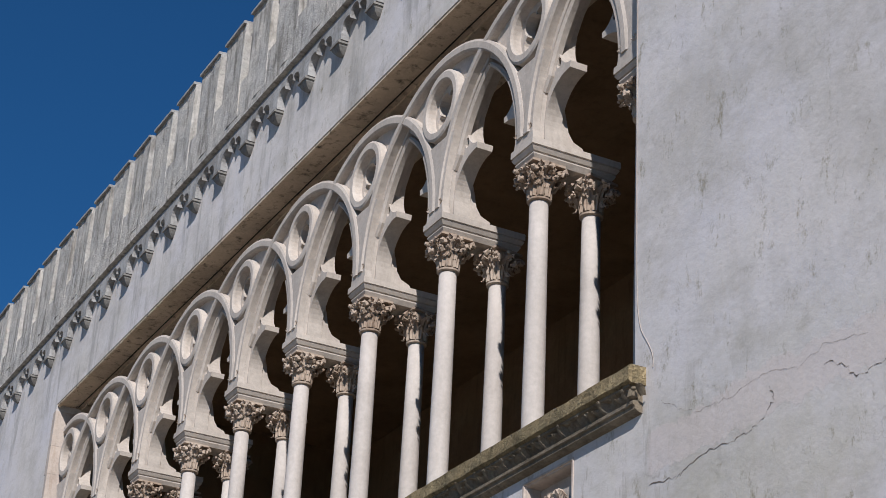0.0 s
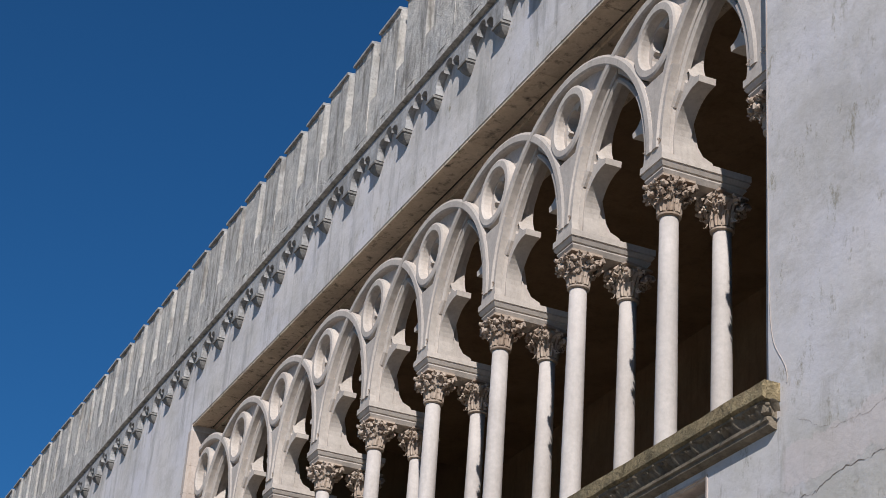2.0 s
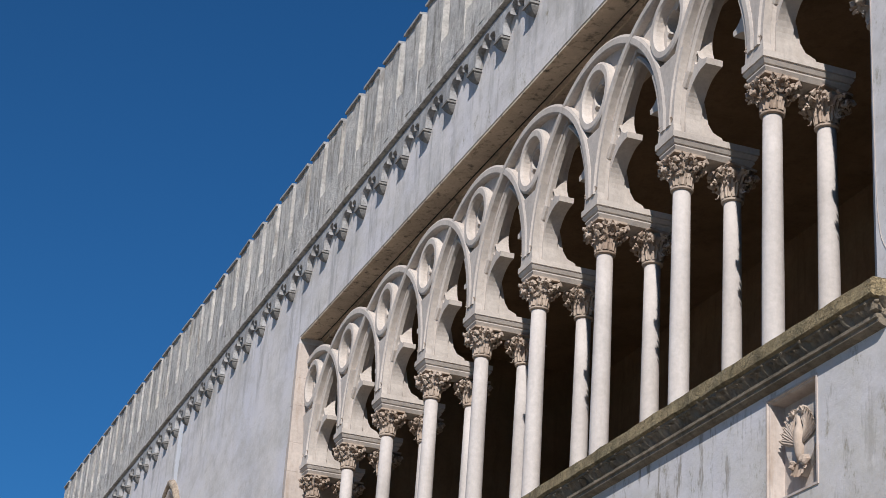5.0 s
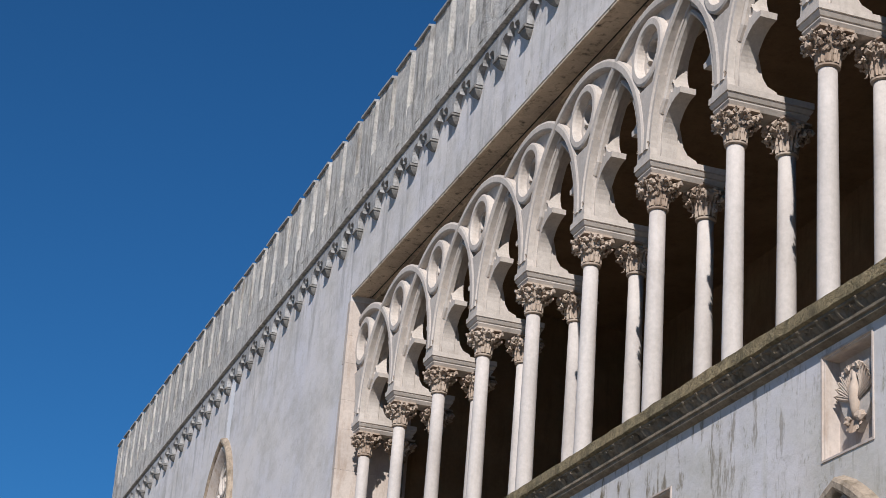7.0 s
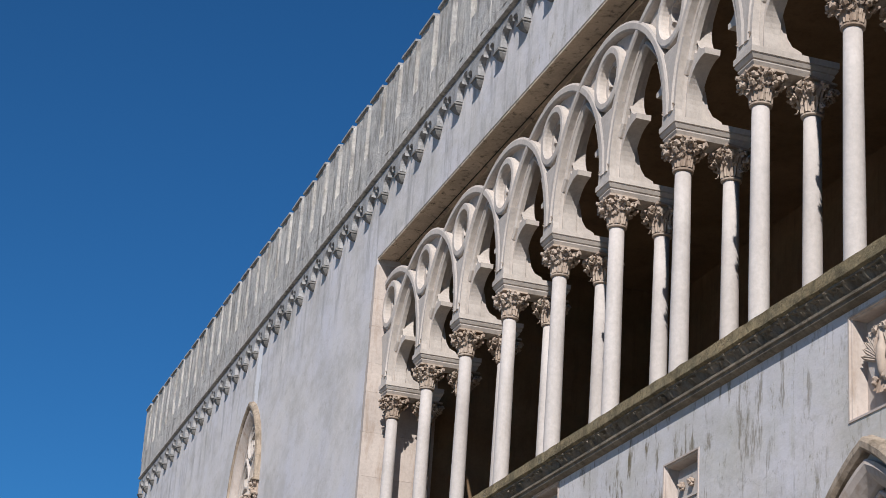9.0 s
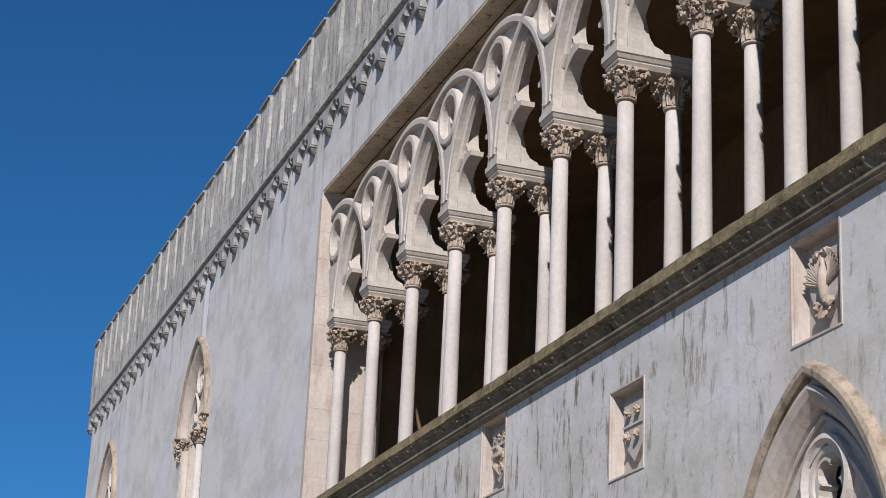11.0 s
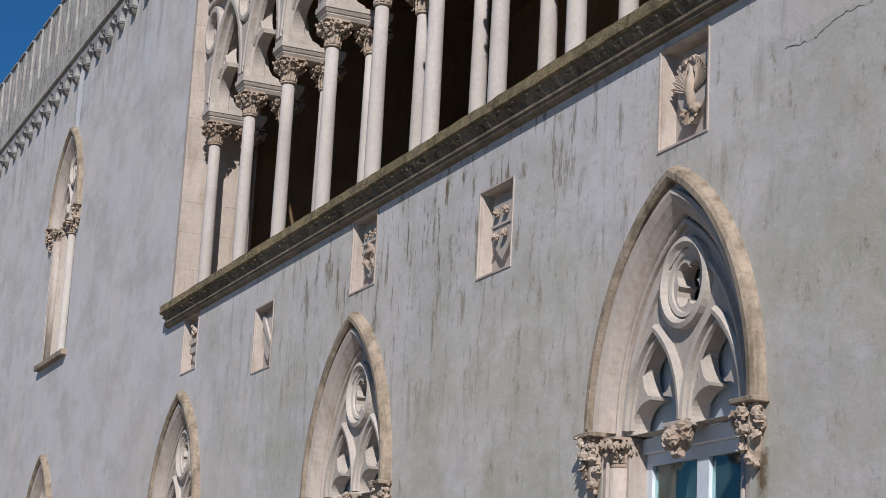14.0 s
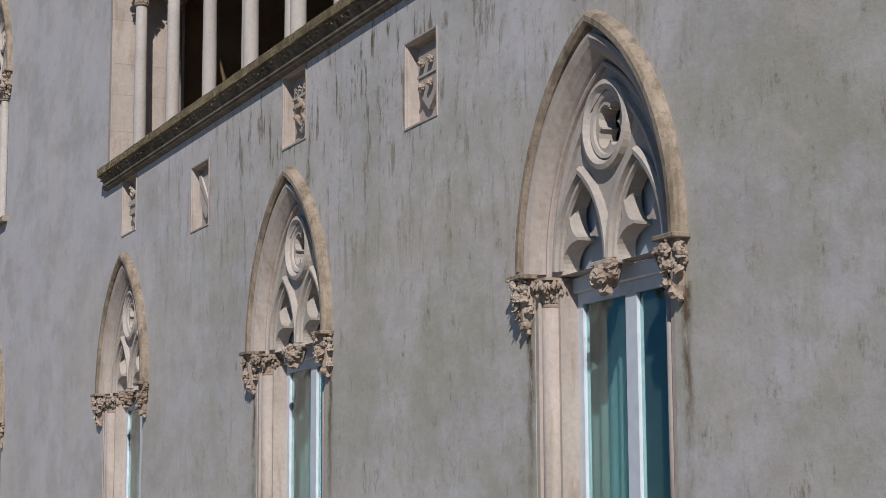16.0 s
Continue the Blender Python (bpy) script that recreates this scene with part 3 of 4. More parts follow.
first = pier()
first.matrix_basis = Matrix.Translation((PIERS[0], 0, 0))
for cx in PIERS[1:]:
    copy_thing(first, Matrix.Translation((cx, 0, 0)))

R_IN, R_OUT, STILT = 1.365, 1.49, 0.08
ARC_Z = ABACUS_Z + STILT


def side_curve(r, base_half, x_end, n=14):
    """The right flank of a pier: straight stilt, then the arch towards the crown at x_end."""
    a1 = math.degrees(math.acos((PITCH - x_end) / r))
    pts = [(base_half, 0.0)]
    for i in range(n + 1):
        a = radians(180 - a1 * i / n)
        pts.append((PITCH + r * math.cos(a), STILT + r * math.sin(a)))
    return pts


def spandrel_outline(r, half, x_end, r_top, xmin=-9.0, xmax=9.0):
    right = side_curve(r, half, x_end)
    a = math.degrees(math.acos(x_end / r_top))
    top = [(r_top * math.cos(radians(t)), STILT + r_top * math.sin(radians(t))) for t in np.linspace(a, 180 - a, 17)]
    left = [(-x, z) for x, z in right][::-1]
    return [(min(max(x, xmin), xmax), z) for x, z in right + top + left]


def cusp_outline(side):
    """The inner order of a flank with its pointed cusp: a lobe below, a nose, a lobe above."""
    pts = [(0.08, 0.0), (0.162, 0.0), (0.162, 0.05)]
    pts += [(0.49 - 0.335 * math.cos(radians(a)), 0.14 + 0.335 * math.sin(radians(a))) for a in range(-8, 90, 8)]
    pts += [(0.515, 0.478), (0.525, 0.53)]
    pts += [(0.525 - 0.19 * math.sin(i / 8 * 1.5708), 0.53 + 0.24 * (1 - math.cos(i / 8 * 1.5708))) for i in range(1, 9)]
    pts += [(0.36, 0.88), (0.46, 1.02), (0.60, 1.14), (0.735, 1.21), (0.72, 1.27), (0.30, 1.0), (0.08, 0.5)]
    return [(x * side, z) for x, z in (pts if side > 0 else pts[::-1])]


OCULUS_Z, OCULUS_R = STILT + 1.02, 0.31


def crown(cx, xmin=-9.0, xmax=9.0):
    """The stonework over one pier: springer, cusps, oculus, and their mouldings."""
    t = thing("arcade_tracery", "pale limestone tracery with cusps and a round opening above a pier", "tracery", "tracery of the loggia", at=Matrix.Translation((cx, 0, ABACUS_Z + 0.002)))
    open_eye = xmin < -0.3 and xmax > 0.4
    hole = arc(0, OCULUS_Z, OCULUS_R - 0.02, 0, 360, 32)[:-1]
    clip = lambda o: [(min(max(x, xmin), xmax), z) for x, z in o]
    inner = spandrel_outline(R_IN - 0.005, 0.135, 0.742, R_OUT - 0.03, xmin, xmax)
    part("spandrel", prism([inner, clip(hole)] if open_eye else [inner], 0.20, 0.33), LIMESTONE, t)
    # front of the springer, below the round opening
    low = side_curve(R_IN, 0.15, 0.30, 9)
    body = low + [(-x, z) for x, z in low][::-1]
    part("springer", prism([clip(body)], 0.135, 0.205), LIMESTONE, t)
    for side in (1, -1):
        if (side > 0 and xmax < 0.7) or (side < 0 and xmin > -0.7):
            continue
        eye = [(side * (0.345 + 0.034 * math.cos(a)), 0.60 + 0.048 * math.sin(a)) for a in np.linspace(0, 2 * math.pi, 13)[:-1]]
        part("cusp", prism([cusp_outline(side), eye], 0.235, 0.385), LIMESTONE, t)
        bm = bmesh.new()
        flank = [(side * x, z) for x, z in side_curve(R_IN - 0.05, 0.16, 0.74)][5:]
        flank[0] = (flank[0][0] - 0.06 * side, flank[0][1] - 0.02)
        add_sweep(bm, flank, [(-0.02, 0.21), (0.0, 0.19), (0.025, 0.21), (0.03, 0.26), (-0.02, 0.26)])
        part("roll_moulding", bm, LIMESTONE, t)
    if open_eye:
        ring = arc(0, OCULUS_Z, OCULUS_R, 0, 360, 36)[:-1]
        part("ring", add_sweep(bmesh.new(), ring, [(-0.02, 0.26), (-0.02, 0.13), (0.0, 0.119), (0.055, 0.119), (0.068, 0.14), (0.068, 0.335)], True), LIMESTONE, t, "round moulding of the small opening")
        ri = OCULUS_R - 0.01
        lobes = []
        for q in range(4):
            a0 = 90 * q + 45
            lobes += arc(0.115 * math.cos(radians(a0)), OCULUS_Z + 0.115 * math.sin(radians(a0)), 0.105, a0 - 105, a0 + 105, 8)
        part("quatrefoil", prism([arc(0, OCULUS_Z, ri, 0, 360, 32)[:-1], lobes], 0.215, 0.31), LIMESTONE, t)
    # the foot swells back over the abacus
    bm = bmesh.new()
    x0, x1 = max(-0.14, xmin), min(0.14, xmax)
    add_run(bm, [(0.32, 0.0), (0.60, 0.0), (0.585, 0.035), (0.50, 0.07), (0.455, 0.14), (0.43, 0.27), (0.40, 0.40), (0.36, 0.46), (0.32, 0.47)], x0, x1)
    part("foot", bm, LIMESTONE, t)
    # tiny leaf carved at the foot
    for side in (-1, 1):
        bm = bmesh.new()
        for k in range(5):
            a = radians(90 + 28 * (k - 2))
            add_leaf(bm, Vector((0.095 * side, 0.136, 0.10)), Vector((0, -1, 0)), Vector((math.cos(a), 0, math.sin(a))), 0.016, 0.05, 0.012, 2)
        part("leaf_ornament", bm, CAPITAL, t)
    return t


for k, cx in enumerate(PIERS):
    if k == 0:
        crown(cx, xmax=0.30)
    elif k == 9:
        crown(cx, xmin=-0.34)
mid = crown(PIERS[1])
for cx in PIERS[2:9]:
    copy_thing(mid, Matrix.Translation((cx, 0, ABACUS_Z + 0.002)))

# the interlacing round arches: each spans two bays
for k, cx in enumerate(PIERS):
    a0, a1 = (78 if k == 0 else 0), (102 if k == 9 else 180)
    band = add_sweep(bmesh.new(), [(cx, ARC_Z)] * 0 + arc(cx, ARC_Z, 1.415, a0, a1, 44), [(-0.085, 0.30), (-0.085, 0.13), (-0.06, 0.118), (-0.005, 0.118), (0.01, 0.135), (0.01, 0.30)])
    if k % 2:
        bmesh.ops.translate(band, verts=band.verts, vec=(0, 0.004, 0))
    tagged(part("round_arch", band, LIMESTONE), "slender round stone arch interlacing with its neighbours", "arch", "arches of the loggia")


# ---- pointed windows ----
def lancet(cx, half, spring, rise, foot):
    """A cusped light: the opening of a trefoil-headed lancet."""
    pts = [(-half * 0.98, foot)]
    for i in range(9):
        a = radians(90 * i / 8)
        pts.append((-half * (0.34 + 0.66 * math.cos(a)), spring + 0.02 + 0.17 * math.sin(a)))
    pts += [(-half * 0.27, spring + 0.192), (-half * 0.25, spring + 0.212)]
    for i in range(1, 8):
        a = radians(90 * i / 7)
        pts.append((-half * (0.25 + 0.40 * math.sin(a)), spring + 0.212 + 0.19 * (1 - math.cos(a))))
    pts += [(-half * 0.60, spring + 0.44), (-half * 0.45, spring + 0.49), (-half * 0.26, spring + 0.55), (0.0, spring + rise)]
    pts += [(-x, z) for x, z in pts[-2::-1]]
    return [(cx + x, z) for x, z in pts]


def leafy_cluster(height, width, depth, seed):
    """A hanging corbel of carved leaves, narrowing to a curled bud."""
    rng = random.Random(seed)
    bm = bmesh.new()
    up, down = Vector((0, 0, 1)), Vector((0, 0, -1))
    add_lathe(bm, [(0.03, -height * 0.82), (width * 0.26, -height * 0.7), (width * 0.34, -height * 0.4), (width * 0.40, -0.03), (width * 0.40, 0.0)], 0, 0, 10)
    for k in range(17):
        a = math.pi * (1 + rng.uniform(0.02, 0.98))
        zf = -0.02 - 0.60 * (k / 17) + rng.uniform(-0.04, 0.04)
        o = Vector((math.cos(a), math.sin(a), 0))
        c = Vector((0, 0, height * zf)) + o * width * (0.40 + 0.22 * zf)
        grow = (Vector((rng.uniform(-0.9, 0.9), 0, rng.choice((-1, -1, 0.7)))) + o * 0.25).normalized()
        add_leaf(bm, c, o, grow, width * rng.uniform(0.26, 0.36), height * rng.uniform(0.12, 0.18), depth * 0.26, 4)
        add_knob(bm, c + o * depth * 0.18 + grow * height * 0.06, width * rng.uniform(0.11, 0.17), rng, 2)
        add_knob(bm, c + o * depth * 0.26 - grow * height * 0.05, width * rng.uniform(0.06, 0.10), rng)
    add_knob(bm, Vector((0, -depth * 0.25, -height * 0.80)), width * 0.20, rng, 2)
    add_knob(bm, Vector((width * 0.16, -depth * 0.1, -height * 0.90)), width * 0.12, rng)
    return bm


def gothic_window(name, cx, half, rise, spring, foot, column, seed):
    w = thing(name, "pointed gothic window with hood, tracery and leafy label stops" + (", central colonnette" if column else ", pale blue casements"), "window", kind="structure", at=Matrix.Translation((cx, 0, 0)))
    # hood mould
    curve_pts = pointed(half + 0.08, rise + 0.16, spring, n=18)
    section = [(-0.012, 0.004), (-0.010, -0.06), (0.012, -0.088), (0.052, -0.09), (0.078, -0.072), (0.09, -0.035), (0.105, 0.004)]
    last = len(curve_pts) - 1
    for i in range(0, last, 6):
        part("hood_stone", add_sweep(bmesh.new(), curve_pts, section, span=(i, min(i + 6, last))), HOOD, w)
    # hollow splay, a roll, and a second hollow before the tracery
    for inset, section in ((0.0, [(0.095, 0.005), (0.095, -0.05), (0.06, -0.056), (0.015, -0.035), (-0.025, 0.005), (-0.055, 0.045), (-0.072, 0.09), (-0.06, 0.13), (-0.002, 0.13), (-0.002, 0.005)]),
                           (0.07, [(0.0, 0.06), (-0.008, 0.052), (-0.024, 0.05), (-0.034, 0.062), (-0.034, 0.14), (0.0, 0.14)]),
                           (0.10, [(0.0, 0.09), (-0.03, 0.085), (-0.06, 0.105), (-0.075, 0.14), (-0.075, 0.19), (0.0, 0.19)])):
        path = pointed(half - inset, rise - inset * 1.35, spring, n=22)
        if inset:
            path = [(-half + inset, foot)] + path + [(half - inset, foot)]
        part("arch_moulding", add_sweep(bmesh.new(), path, section), QUOIN, w)
    # tracery
    ph, pr = half - 0.05, rise - 0.08
    plate = [(-ph, spring - 0.03)] + pointed(ph, pr, spring, n=18) + [(ph, spring - 0.03)]
    oz = spring + 0.875 + (rise - 1.34) * 0.36
    lobes = []
    for q in range(4):
        a0 = 90 * q + 45
        lobes += arc(0.095 * math.cos(radians(a0)), oz + 0.095 * math.sin(radians(a0)), 0.085, a0 - 105, a0 + 105, 7)
    lights = [lancet(s * 0.385, 0.325, spring, 0.60, spring - 0.029) for s in (-1, 1)]
    eyes = [[(s * 0.385 + q * 0.268 + 0.026 * math.cos(a), spring + 0.27 + 0.036 * math.sin(a)) for a in np.linspace(0, 2 * math.pi, 11)[:-1]] for s in (-1, 1) for q in (-1, 1)]
    part("tracery_plate", prism([plate, lobes] + lights + eyes, 0.10, 0.235), LIMESTONE, w, "pale pierced tracery with quatrefoil and two cusped lights")
    ring = arc(0, oz, 0.285, 0, 360, 36)[:-1]
    part("ring", add_sweep(bmesh.new(), ring, [(-0.03, 0.11), (-0.025, 0.05), (0.01, 0.04), (0.03, 0.06), (0.05, 0.10), (0.05, 0.12)], True), LIMESTONE, w)
    ring2 = arc(0, oz, 0.215, 0, 360, 32)[:-1]
    part("inner_ring", add_sweep(bmesh.new(), ring2, [(-0.02, 0.11), (-0.015, 0.075), (0.015, 0.085), (0.03, 0.12)], True), LIMESTONE, w)
    for s in (-1, 1):
        head = pointed(0.37, 0.66, spring, s * 0.385, 12)
        inner_head = pointed(0.335, 0.60, spring, s * 0.385, 12)
        part("inner_moulding", add_sweep(bmesh.new(), inner_head, [(-0.018, 0.11), (-0.014, 0.082), (0.006, 0.078), (0.02, 0.11)]), LIMESTONE, w)
        part("light_moulding", add_sweep(bmesh.new(), head, [(-0.02, 0.11), (-0.02, 0.05), (0.012, 0.045), (0.035, 0.07), (0.035, 0.11)]), LIMESTONE, w)
    big = pointed(half - 0.19, rise - 0.26, spring, 0, 16)
    part("roll_moulding", add_sweep(bmesh.new(), big, [(-0.02, 0.11), (-0.02, 0.07), (0.015, 0.06), (0.03, 0.11)]), LIMESTONE, w)
    # label stops, colonnettes and their capitals
    for s in (-1, 1):
        part("jamb_moulding", box(*sorted((s * (half + 0.012), s * (half - 0.06))), 0.004, 0.13, foot, spring - 0.03, 0.012), QUOIN, w)
        bm = box(-0.13, 0.13, -0.13, 0.004, -0.035, 0.0, 0.006)
        part("stop_slab", bm, HOOD, w, at=Matrix.Translation((s * (half + 0.085), 0, spring)))
        part("label_stop", leafy_cluster(0.41, 0.20, 0.13, seed + s), CAPITAL, w, "carved leaf corbel under the hood", at=Matrix.Translation((s * (half + 0.085), -0.01, spring - 0.035)))
        bm = bmesh.new()
        add_lathe(bm, [(0.072, foot), (0.072, spring - 0.25)], s * (half - 0.10), 0.085, 18)
        part("colonnette", bm, QUOIN, w, smooth=True)
        cap = capital(0.068, 0.19, seed + 7)
        bmesh.ops.scale(cap, verts=cap.verts, vec=(0.72, 0.72, 1))
        part("colonnette_capital", cap, CAPITAL, w, at=Matrix.Translation((s * (half - 0.10), 0.085, spring - 0.25)))
        part("jamb", box(*sorted((s * (half - 0.07), s * (half - 0.20))), 0.10, 0.30, foot, spring - 0.04), QUOIN, w)
    part("corbel_slab", box(-0.13, 0.13, 0.0, 0.20, -0.03, 0.0, 0.005), LIMESTONE, w, at=Matrix.Translation((0, 0, spring - 0.02)))
    if column:
        bm = bmesh.new()
        add_lathe(bm, [(0.09, foot), (0.09, foot + 0.06), (0.066, foot + 0.1), (0.06, spring - 0.28)], 0, 0.12, 18)
        part("mullion_column", bm, SHAFT, w, smooth=True)
        part("mullion_capital", capital(0.06, 0.21, seed + 9), CAPITAL, w, at=Matrix.Translation((0, 0.12, spring - 0.28)))
        part("window_sill", box(-half - 0.12, half + 0.12, -0.09, 0.30, foot - 0.10, foot, 0.012), HOOD, w)
    else:
        part("boss", leafy_cluster(0.20, 0.24, 0.12, seed + 3), CAPITAL, w, "leafy boss between the two lights", at=Matrix.Translation((0, 0.07, spring - 0.05)))
    # casements
    inner = half - 0.20
    for s in (-1, 1):
        x0, x1 = (0.0, inner) if s > 0 else (-inner, 0.0)
        outer = [(x0, foot), (x1, foot), (x1, spring - 0.15), (x0, spring - 0.15)]
        pane = [(x0 + 0.075, foot + 0.09), (x0 + 0.075, spring - 0.23), (x1 - 0.075, spring - 0.23), (x1 - 0.075, foot + 0.09)]
        c = part("casement", prism([outer, pane], 0.24, 0.295), FRAME, w, "pale blue-white painted casement")
        g = part("pane", box(x0 + 0.07, x1 - 0.07, 0.265, 0.27, foot + 0.08, spring - 0.22), GLASS, c)
        g.visible_shadow = False
        if not column and s < 0:
            bm = bmesh.new()
            n = 40
            a = [bm.verts.new((x0 - 0.45 + (x1 - x0 + 0.20) * i / n, 0.47 + 0.012 * math.sin(i * 1.1) + 0.006 * math.sin(i * 2.7), foot)) for i in range(n + 1)]
            b = [bm.verts.new((v.co.x, v.co.y, spring - 0.16)) for v in a]
            for i in range(n):
                bm.faces.new((a[i], a[i + 1], b[i + 1], b[i]))
            part("curtain", bm, CURTAIN, w, "hanging sea-green curtain", smooth=True)
    part("transom", box(-inner, inner, 0.20, 0.30, spring - 0.148, spring - 0.04, 0.008), FRAME, w)
    part("head_board", box(-ph + 0.05, ph - 0.05, 0.27, 0.275, spring - 0.038, spring + 0.60), BOARD, w, "blue-grey board behind the tracery")
    part("head_stone", prism([[(-0.42, spring + 0.603), (0.42, spring + 0.603), (0.30, spring + 1.02), (0.0, spring + 1.22), (-0.30, spring + 1.02)]], 0.29, 0.32), HOOD, w, "brown stone behind the round opening")
    part("mullion", box(-0.03, 0.03, 0.24, 0.302, spring - 0.03, spring + 0.55), FRAME, w)
    # added sheet behind the panes; its dark colour stands for the room's shade
    part("room_gloom_sheet", box(-half, half, 0.80, 0.83, foot - 0.1, spring + rise), ROOM_GLOOM, w)
    return w


for i, cx in enumerate(GREAT):
    gothic_window("window_%d" % (i + 1), cx, G_HALF, G_RISE, G_SPRING, G_FOOT, False, 20 + i)
for i, cx in enumerate(SMALL):
    gothic_window("window_%d" % (len(GREAT) + i + 1), cx, S_HALF, S_RISE, S_SPRING, S_FOOT, True, 40 + i)


# ---- heraldic panels ----
def shield_outline(w, h, n=8):
    side = [(w, h), (w, 0.0)] + [(w * (1 - (i / n) ** 1.6), -h * (i / n) * 0.95) for i in range(1, n + 1)]
    return side + [(-x, z) for x, z in side[-2::-1]]


def panel(cx, cz, what, label):
    p = thing("heraldic_panel", label, "relief panel", "carved panels under the loggia", at=Matrix.Translation((cx, 0, cz)))
    rng = random.Random(int(cx * 7) + 50)
    w, h, d = 0.33, 0.37, 0.115
    part("back", box(-w + 0.002, w - 0.002, d, 0.40, -h + 0.002, h - 0.002), QUOIN, p)
    rim = [(-w, -h), (-w, h), (w, h), (w, -h)]
    part("frame", add_sweep(bmesh.new(), rim, [(0.006, 0.004), (0.006, -0.008), (-0.016, -0.008), (-0.020, 0.006), (-0.034, 0.010), (-0.042, 0.03), (-0.05, d + 0.004), (0.0, d + 0.004)], True), QUOIN, p, "moulded stone frame")
    y = d - 0.045
    if what == "wings":
        part("shield", prism([shield_outline(0.20, 0.24)], y, d), LIMESTONE, p)
        for s in (-1, 1):
            for k in range(9):
                a = radians(20 + 12 * k)
                part("feather", add_leaf(bmesh.new(), Vector((s * (0.045 + 0.004 * k), y - 0.01, 0.012 * k)), Vector((0, -1, 0)), Vector((s * math.cos(a), 0, math.sin(a))), 0.04, 0.20 - 0.006 * k, 0.02, 3), CAPITAL, p)
            part("knob", add_knob(bmesh.new(), Vector((0.06 * s, y - 0.02, 0.21)), 0.03, rng, 2), CAPITAL, p)
            part("talon", add_knob(bmesh.new(), Vector((0.075 * s, y - 0.015, -0.14)), 0.035, rng, 2), CAPITAL, p)
        part("relief", add_lathe(bmesh.new(), [(0.015, -0.14), (0.032, -0.08), (0.045, 0.0), (0.04, 0.08), (0.022, 0.13), (0.028, 0.17), (0.015, 0.20)], 0, y - 0.012, 12), CAPITAL, p, "rounded feathered body", smooth=True)
        for k in range(-2, 3):
            a = radians(270 + 20 * k)
            part("tail_feather", add_leaf(bmesh.new(), Vector((0, y - 0.01, -0.10)), Vector((0, -1, 0)), Vector((math.cos(a), 0, math.sin(a))), 0.035, 0.14, 0.015, 3), CAPITAL, p)
    elif what == "knobs":
        part("shield", prism([shield_outline(0.21, 0.26)], y, d), LIMESTONE, p)
        part("bar", box(-0.21, 0.21, y - 0.012, y + 0.002, 0.045, 0.065), LIMESTONE, p)
        for kx in (-0.085, 0.085):
            for kz in (0.155, -0.04):
                bm = bmesh.new()
                for k in range(7):
                    a = 2 * math.pi * k / 7
                    add_knob(bm, Vector((kx + 0.024 * math.cos(a), y - 0.022, kz + 0.024 * math.sin(a))), 0.017, rng)
                add_knob(bm, Vector((kx, y - 0.035, kz)), 0.026, rng)
                part("rosette", bm, CAPITAL, p)
    elif what == "figure":
        part("shield", prism([shield_outline(0.21, 0.26)], y, d), LIMESTONE, p)
        part("chief", box(-0.21, 0.21, y - 0.02, y + 0.002, 0.10, 0.125), LIMESTONE, p)
        for kx in (-0.12, 0.0, 0.12):
            bm = bmesh.new()
            for k in range(5):
                a = 2 * math.pi * k / 5
                add_knob(bm, Vector((kx + 0.022 * math.cos(a), y - 0.01, 0.19 + 0.022 * math.sin(a))), 0.016, rng)
            part("star", bm, CAPITAL, p)
        bm, rings = bmesh.new(), []
        for k in range(27):
            t = k / 26
            r = 0.055 * math.sin(math.pi * min(1.0, 0.12 + t * 0.86)) * (1 + 0.22 * math.sin(k * 0.75))
            cx0, cz0 = 0.05 * math.sin(t * 7) - 0.01, 0.10 - 0.28 * t
            rings.append([bm.verts.new((cx0 + r * math.cos(a) * (1 + 0.2 * math.sin(3 * a + k * 0.4)), y - 0.015 + r * 0.8 * math.sin(a), cz0)) for a in np.linspace(0, 2 * math.pi, 11)[:-1]])
        for lo, hi in zip(rings, rings[1:]):
            for i in range(10):
                bm.faces.new((lo[i], lo[(i + 1) % 10], hi[(i + 1) % 10], hi[i]))
        part("relief", bm, CAPITAL, p, "worn curling relief")
        tail = [(0.07 + 0.03 * math.sin(k * 0.9), -0.16 + 0.018 * k) for k in range(12)]
        part("tail", add_sweep(bmesh.new(), tail, [(-0.014, y + 0.004), (-0.01, y - 0.02), (0.01, y - 0.02), (0.014, y + 0.004)]), CAPITAL, p)
    elif what == "bend":
        part("shield", prism([shield_outline(0.21, 0.26)], y, d), LIMESTONE, p)
        part("bend", prism([[(-0.21, 0.26), (-0.15, 0.26), (0.17, -0.10), (0.14, -0.14), (-0.21, 0.20)]], y - 0.02, y + 0.002), LIMESTONE, p)
    else:
        part("shield", prism([shield_outline(0.21, 0.26)], y, d), LIMESTONE, p)
        for k, kz in enumerate((-0.12, 0.0)):
            part("bar", box(-0.17 if k == 0 else -0.21, 0.17 if k == 0 else 0.21, y - 0.022, y + 0.002, kz, kz + 0.06), LIMESTONE, p)
        for k in range(7):
            part("leaf_relief", add_knob(bmesh.new(), Vector((rng.uniform(-0.1, 0.1), y - 0.02, rng.uniform(0.11, 0.22))), 0.035, rng, 2), CAPITAL, p)


panel(*PANELS[0], "wings", "square stone panel with an outspread feathered shield in relief")
panel(*PANELS[1], "knobs", "square stone panel with a shield of four rosettes")
panel(*PANELS[2], "figure", "square stone panel with three stars above a worn figure")
panel(*PANELS[3], "bend", "square stone panel with a shield crossed by a diagonal band")
panel(*PANELS[4], "bars", "square stone panel with a barred shield and leaves")

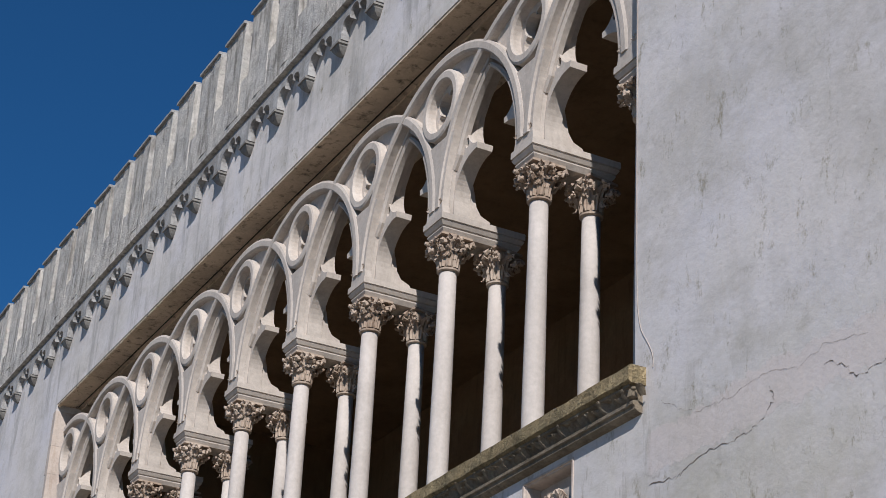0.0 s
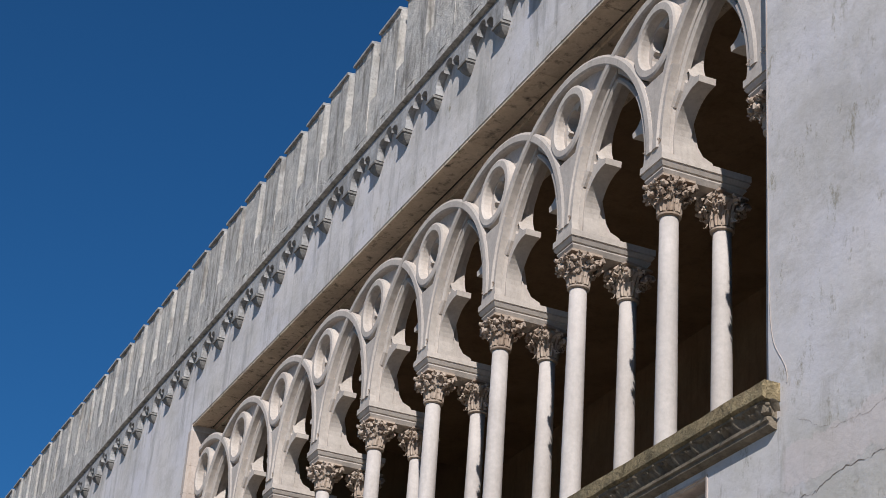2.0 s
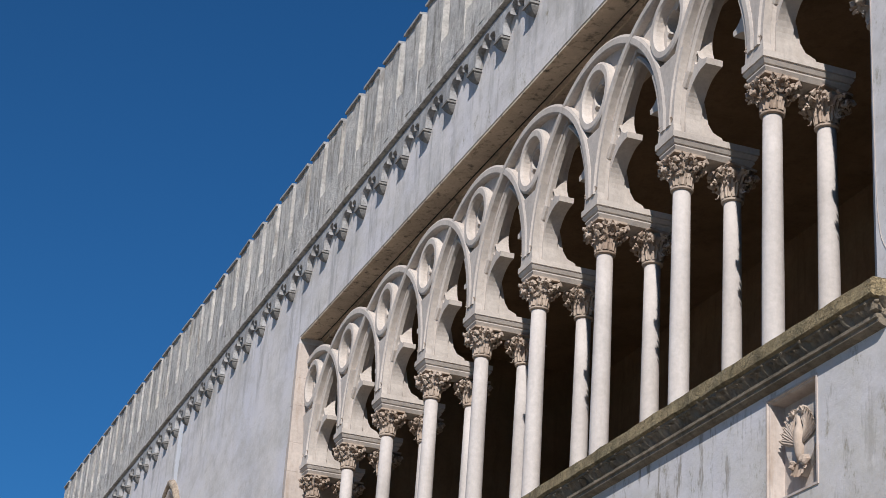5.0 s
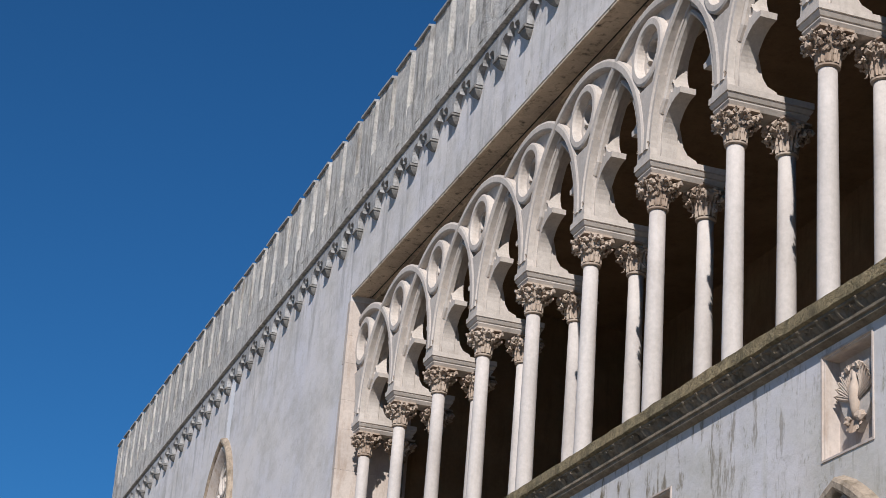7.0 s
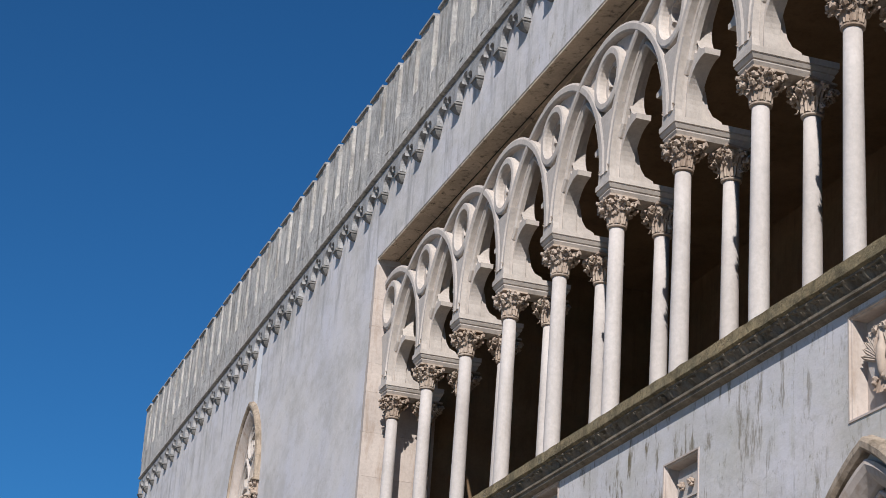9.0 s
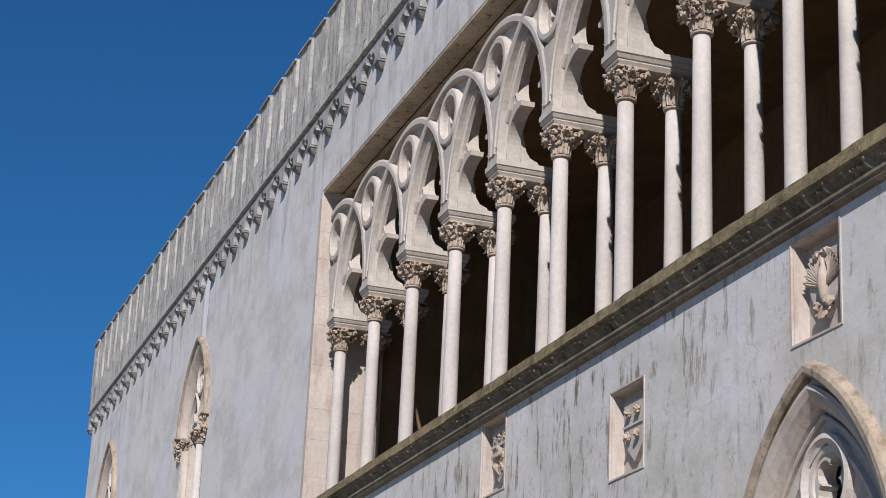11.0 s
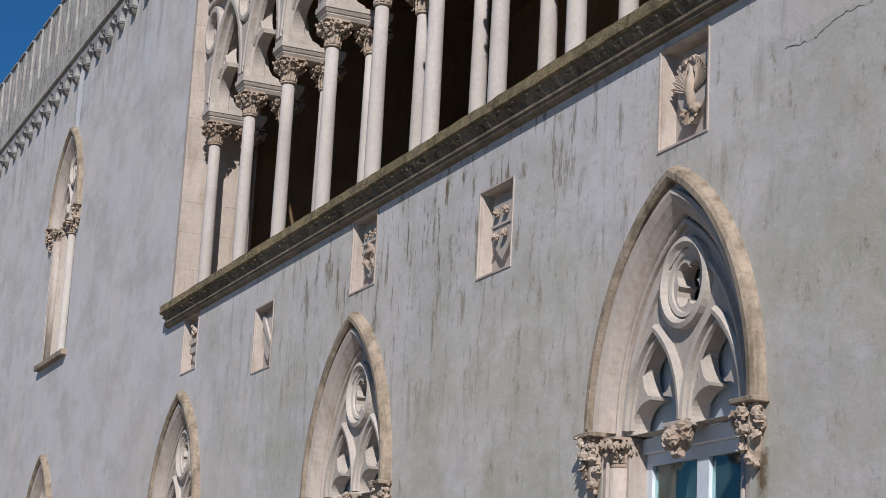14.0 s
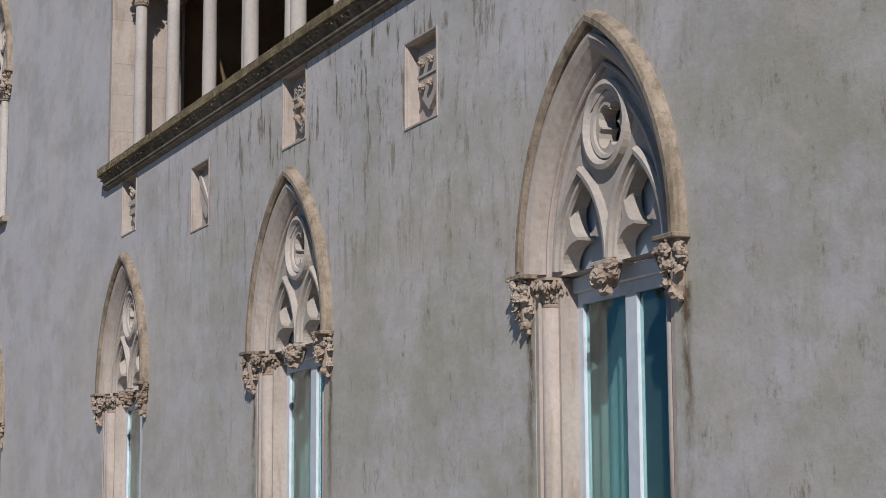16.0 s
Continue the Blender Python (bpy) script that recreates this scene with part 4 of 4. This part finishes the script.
# thin cable clipped to the edge of the loggia
curve = bpy.data.curves.new("cable", "CURVE")
curve.dimensions, curve.bevel_depth, curve.bevel_resolution = "3D", 0.0022, 2
spl = curve.splines.new("NURBS")
run = [(7.085, -0.003, 9.9), (7.088, -0.003, 9.0), (7.082, -0.003, 8.2), (7.086, -0.003, 7.4), (7.09, -0.003, 6.85), (7.13, -0.003, 6.62), (7.22, -0.003, 6.52), (7.30, -0.003, 6.38), (7.28, -0.003, 6.32)]
spl.points.add(len(run) - 1)
for pt, co in zip(spl.points, run):
    pt.co = (*co, 1)
spl.use_endpoint_u, spl.order_u = True, 4
cable = new("cable", bpy.data.meshes.new_from_object(bpy.data.objects.new("cable_path", curve)))
cable.data.materials.append(QUOIN)
tagged(cable, "thin grey cable clipped down the loggia edge", "cable")

# open cracks in the plaster beside the sill
CRACKS = [[(7.25, 5.55), (7.5, 5.52), (7.58, 5.52), (7.82, 5.59), (8.07, 5.57), (8.27, 5.57), (8.41, 5.62), (8.52, 5.70), (8.46, 5.79)],
          [(7.38, 6.06), (7.63, 5.91), (7.87, 5.85), (8.15, 5.85), (8.46, 5.88), (8.75, 5.81), (9.0, 5.87), (9.39, 5.80)],
          [(8.98, 5.76), (9.15, 5.67), (9.24, 5.59), (9.39, 5.59), (9.8, 5.68)]]
cracks = thing("plaster_cracks", "open cracks with ragged edges in the grey plaster", "cracks", kind="structure")
for n, line in enumerate(CRACKS):
    path = []
    for (x0, z0), (x1, z1) in zip(line, line[1:]):
        for i in range(7):
            f = i / 7
            path.append((x0 + (x1 - x0) * f + rng.uniform(-0.014, 0.014), z0 + (z1 - z0) * f + rng.uniform(-0.014, 0.014)))
    bm = bmesh.new()
    wide = [rng.uniform(0.0004, 0.0012 if n == 1 else 0.0042) for _ in path]
    a = [bm.verts.new((x, -0.002, z + k)) for (x, z), k in zip(path, wide)]
    b = [bm.verts.new((x, -0.002, z - k)) for (x, z), k in zip(path, wide)]
    for i in range(len(path) - 1):
        bm.faces.new((a[i], a[i + 1], b[i + 1], b[i]))
    part("crack", bm, CRACK, cracks)

# cable stapled along the underside of the lintel
wire = part("soffit_cable", box(-7.0, 7.0, 0.264, 0.272, 10.757, 10.769), DARK)
tagged(wire, "long dark cable stapled under the loggia lintel", "cable")
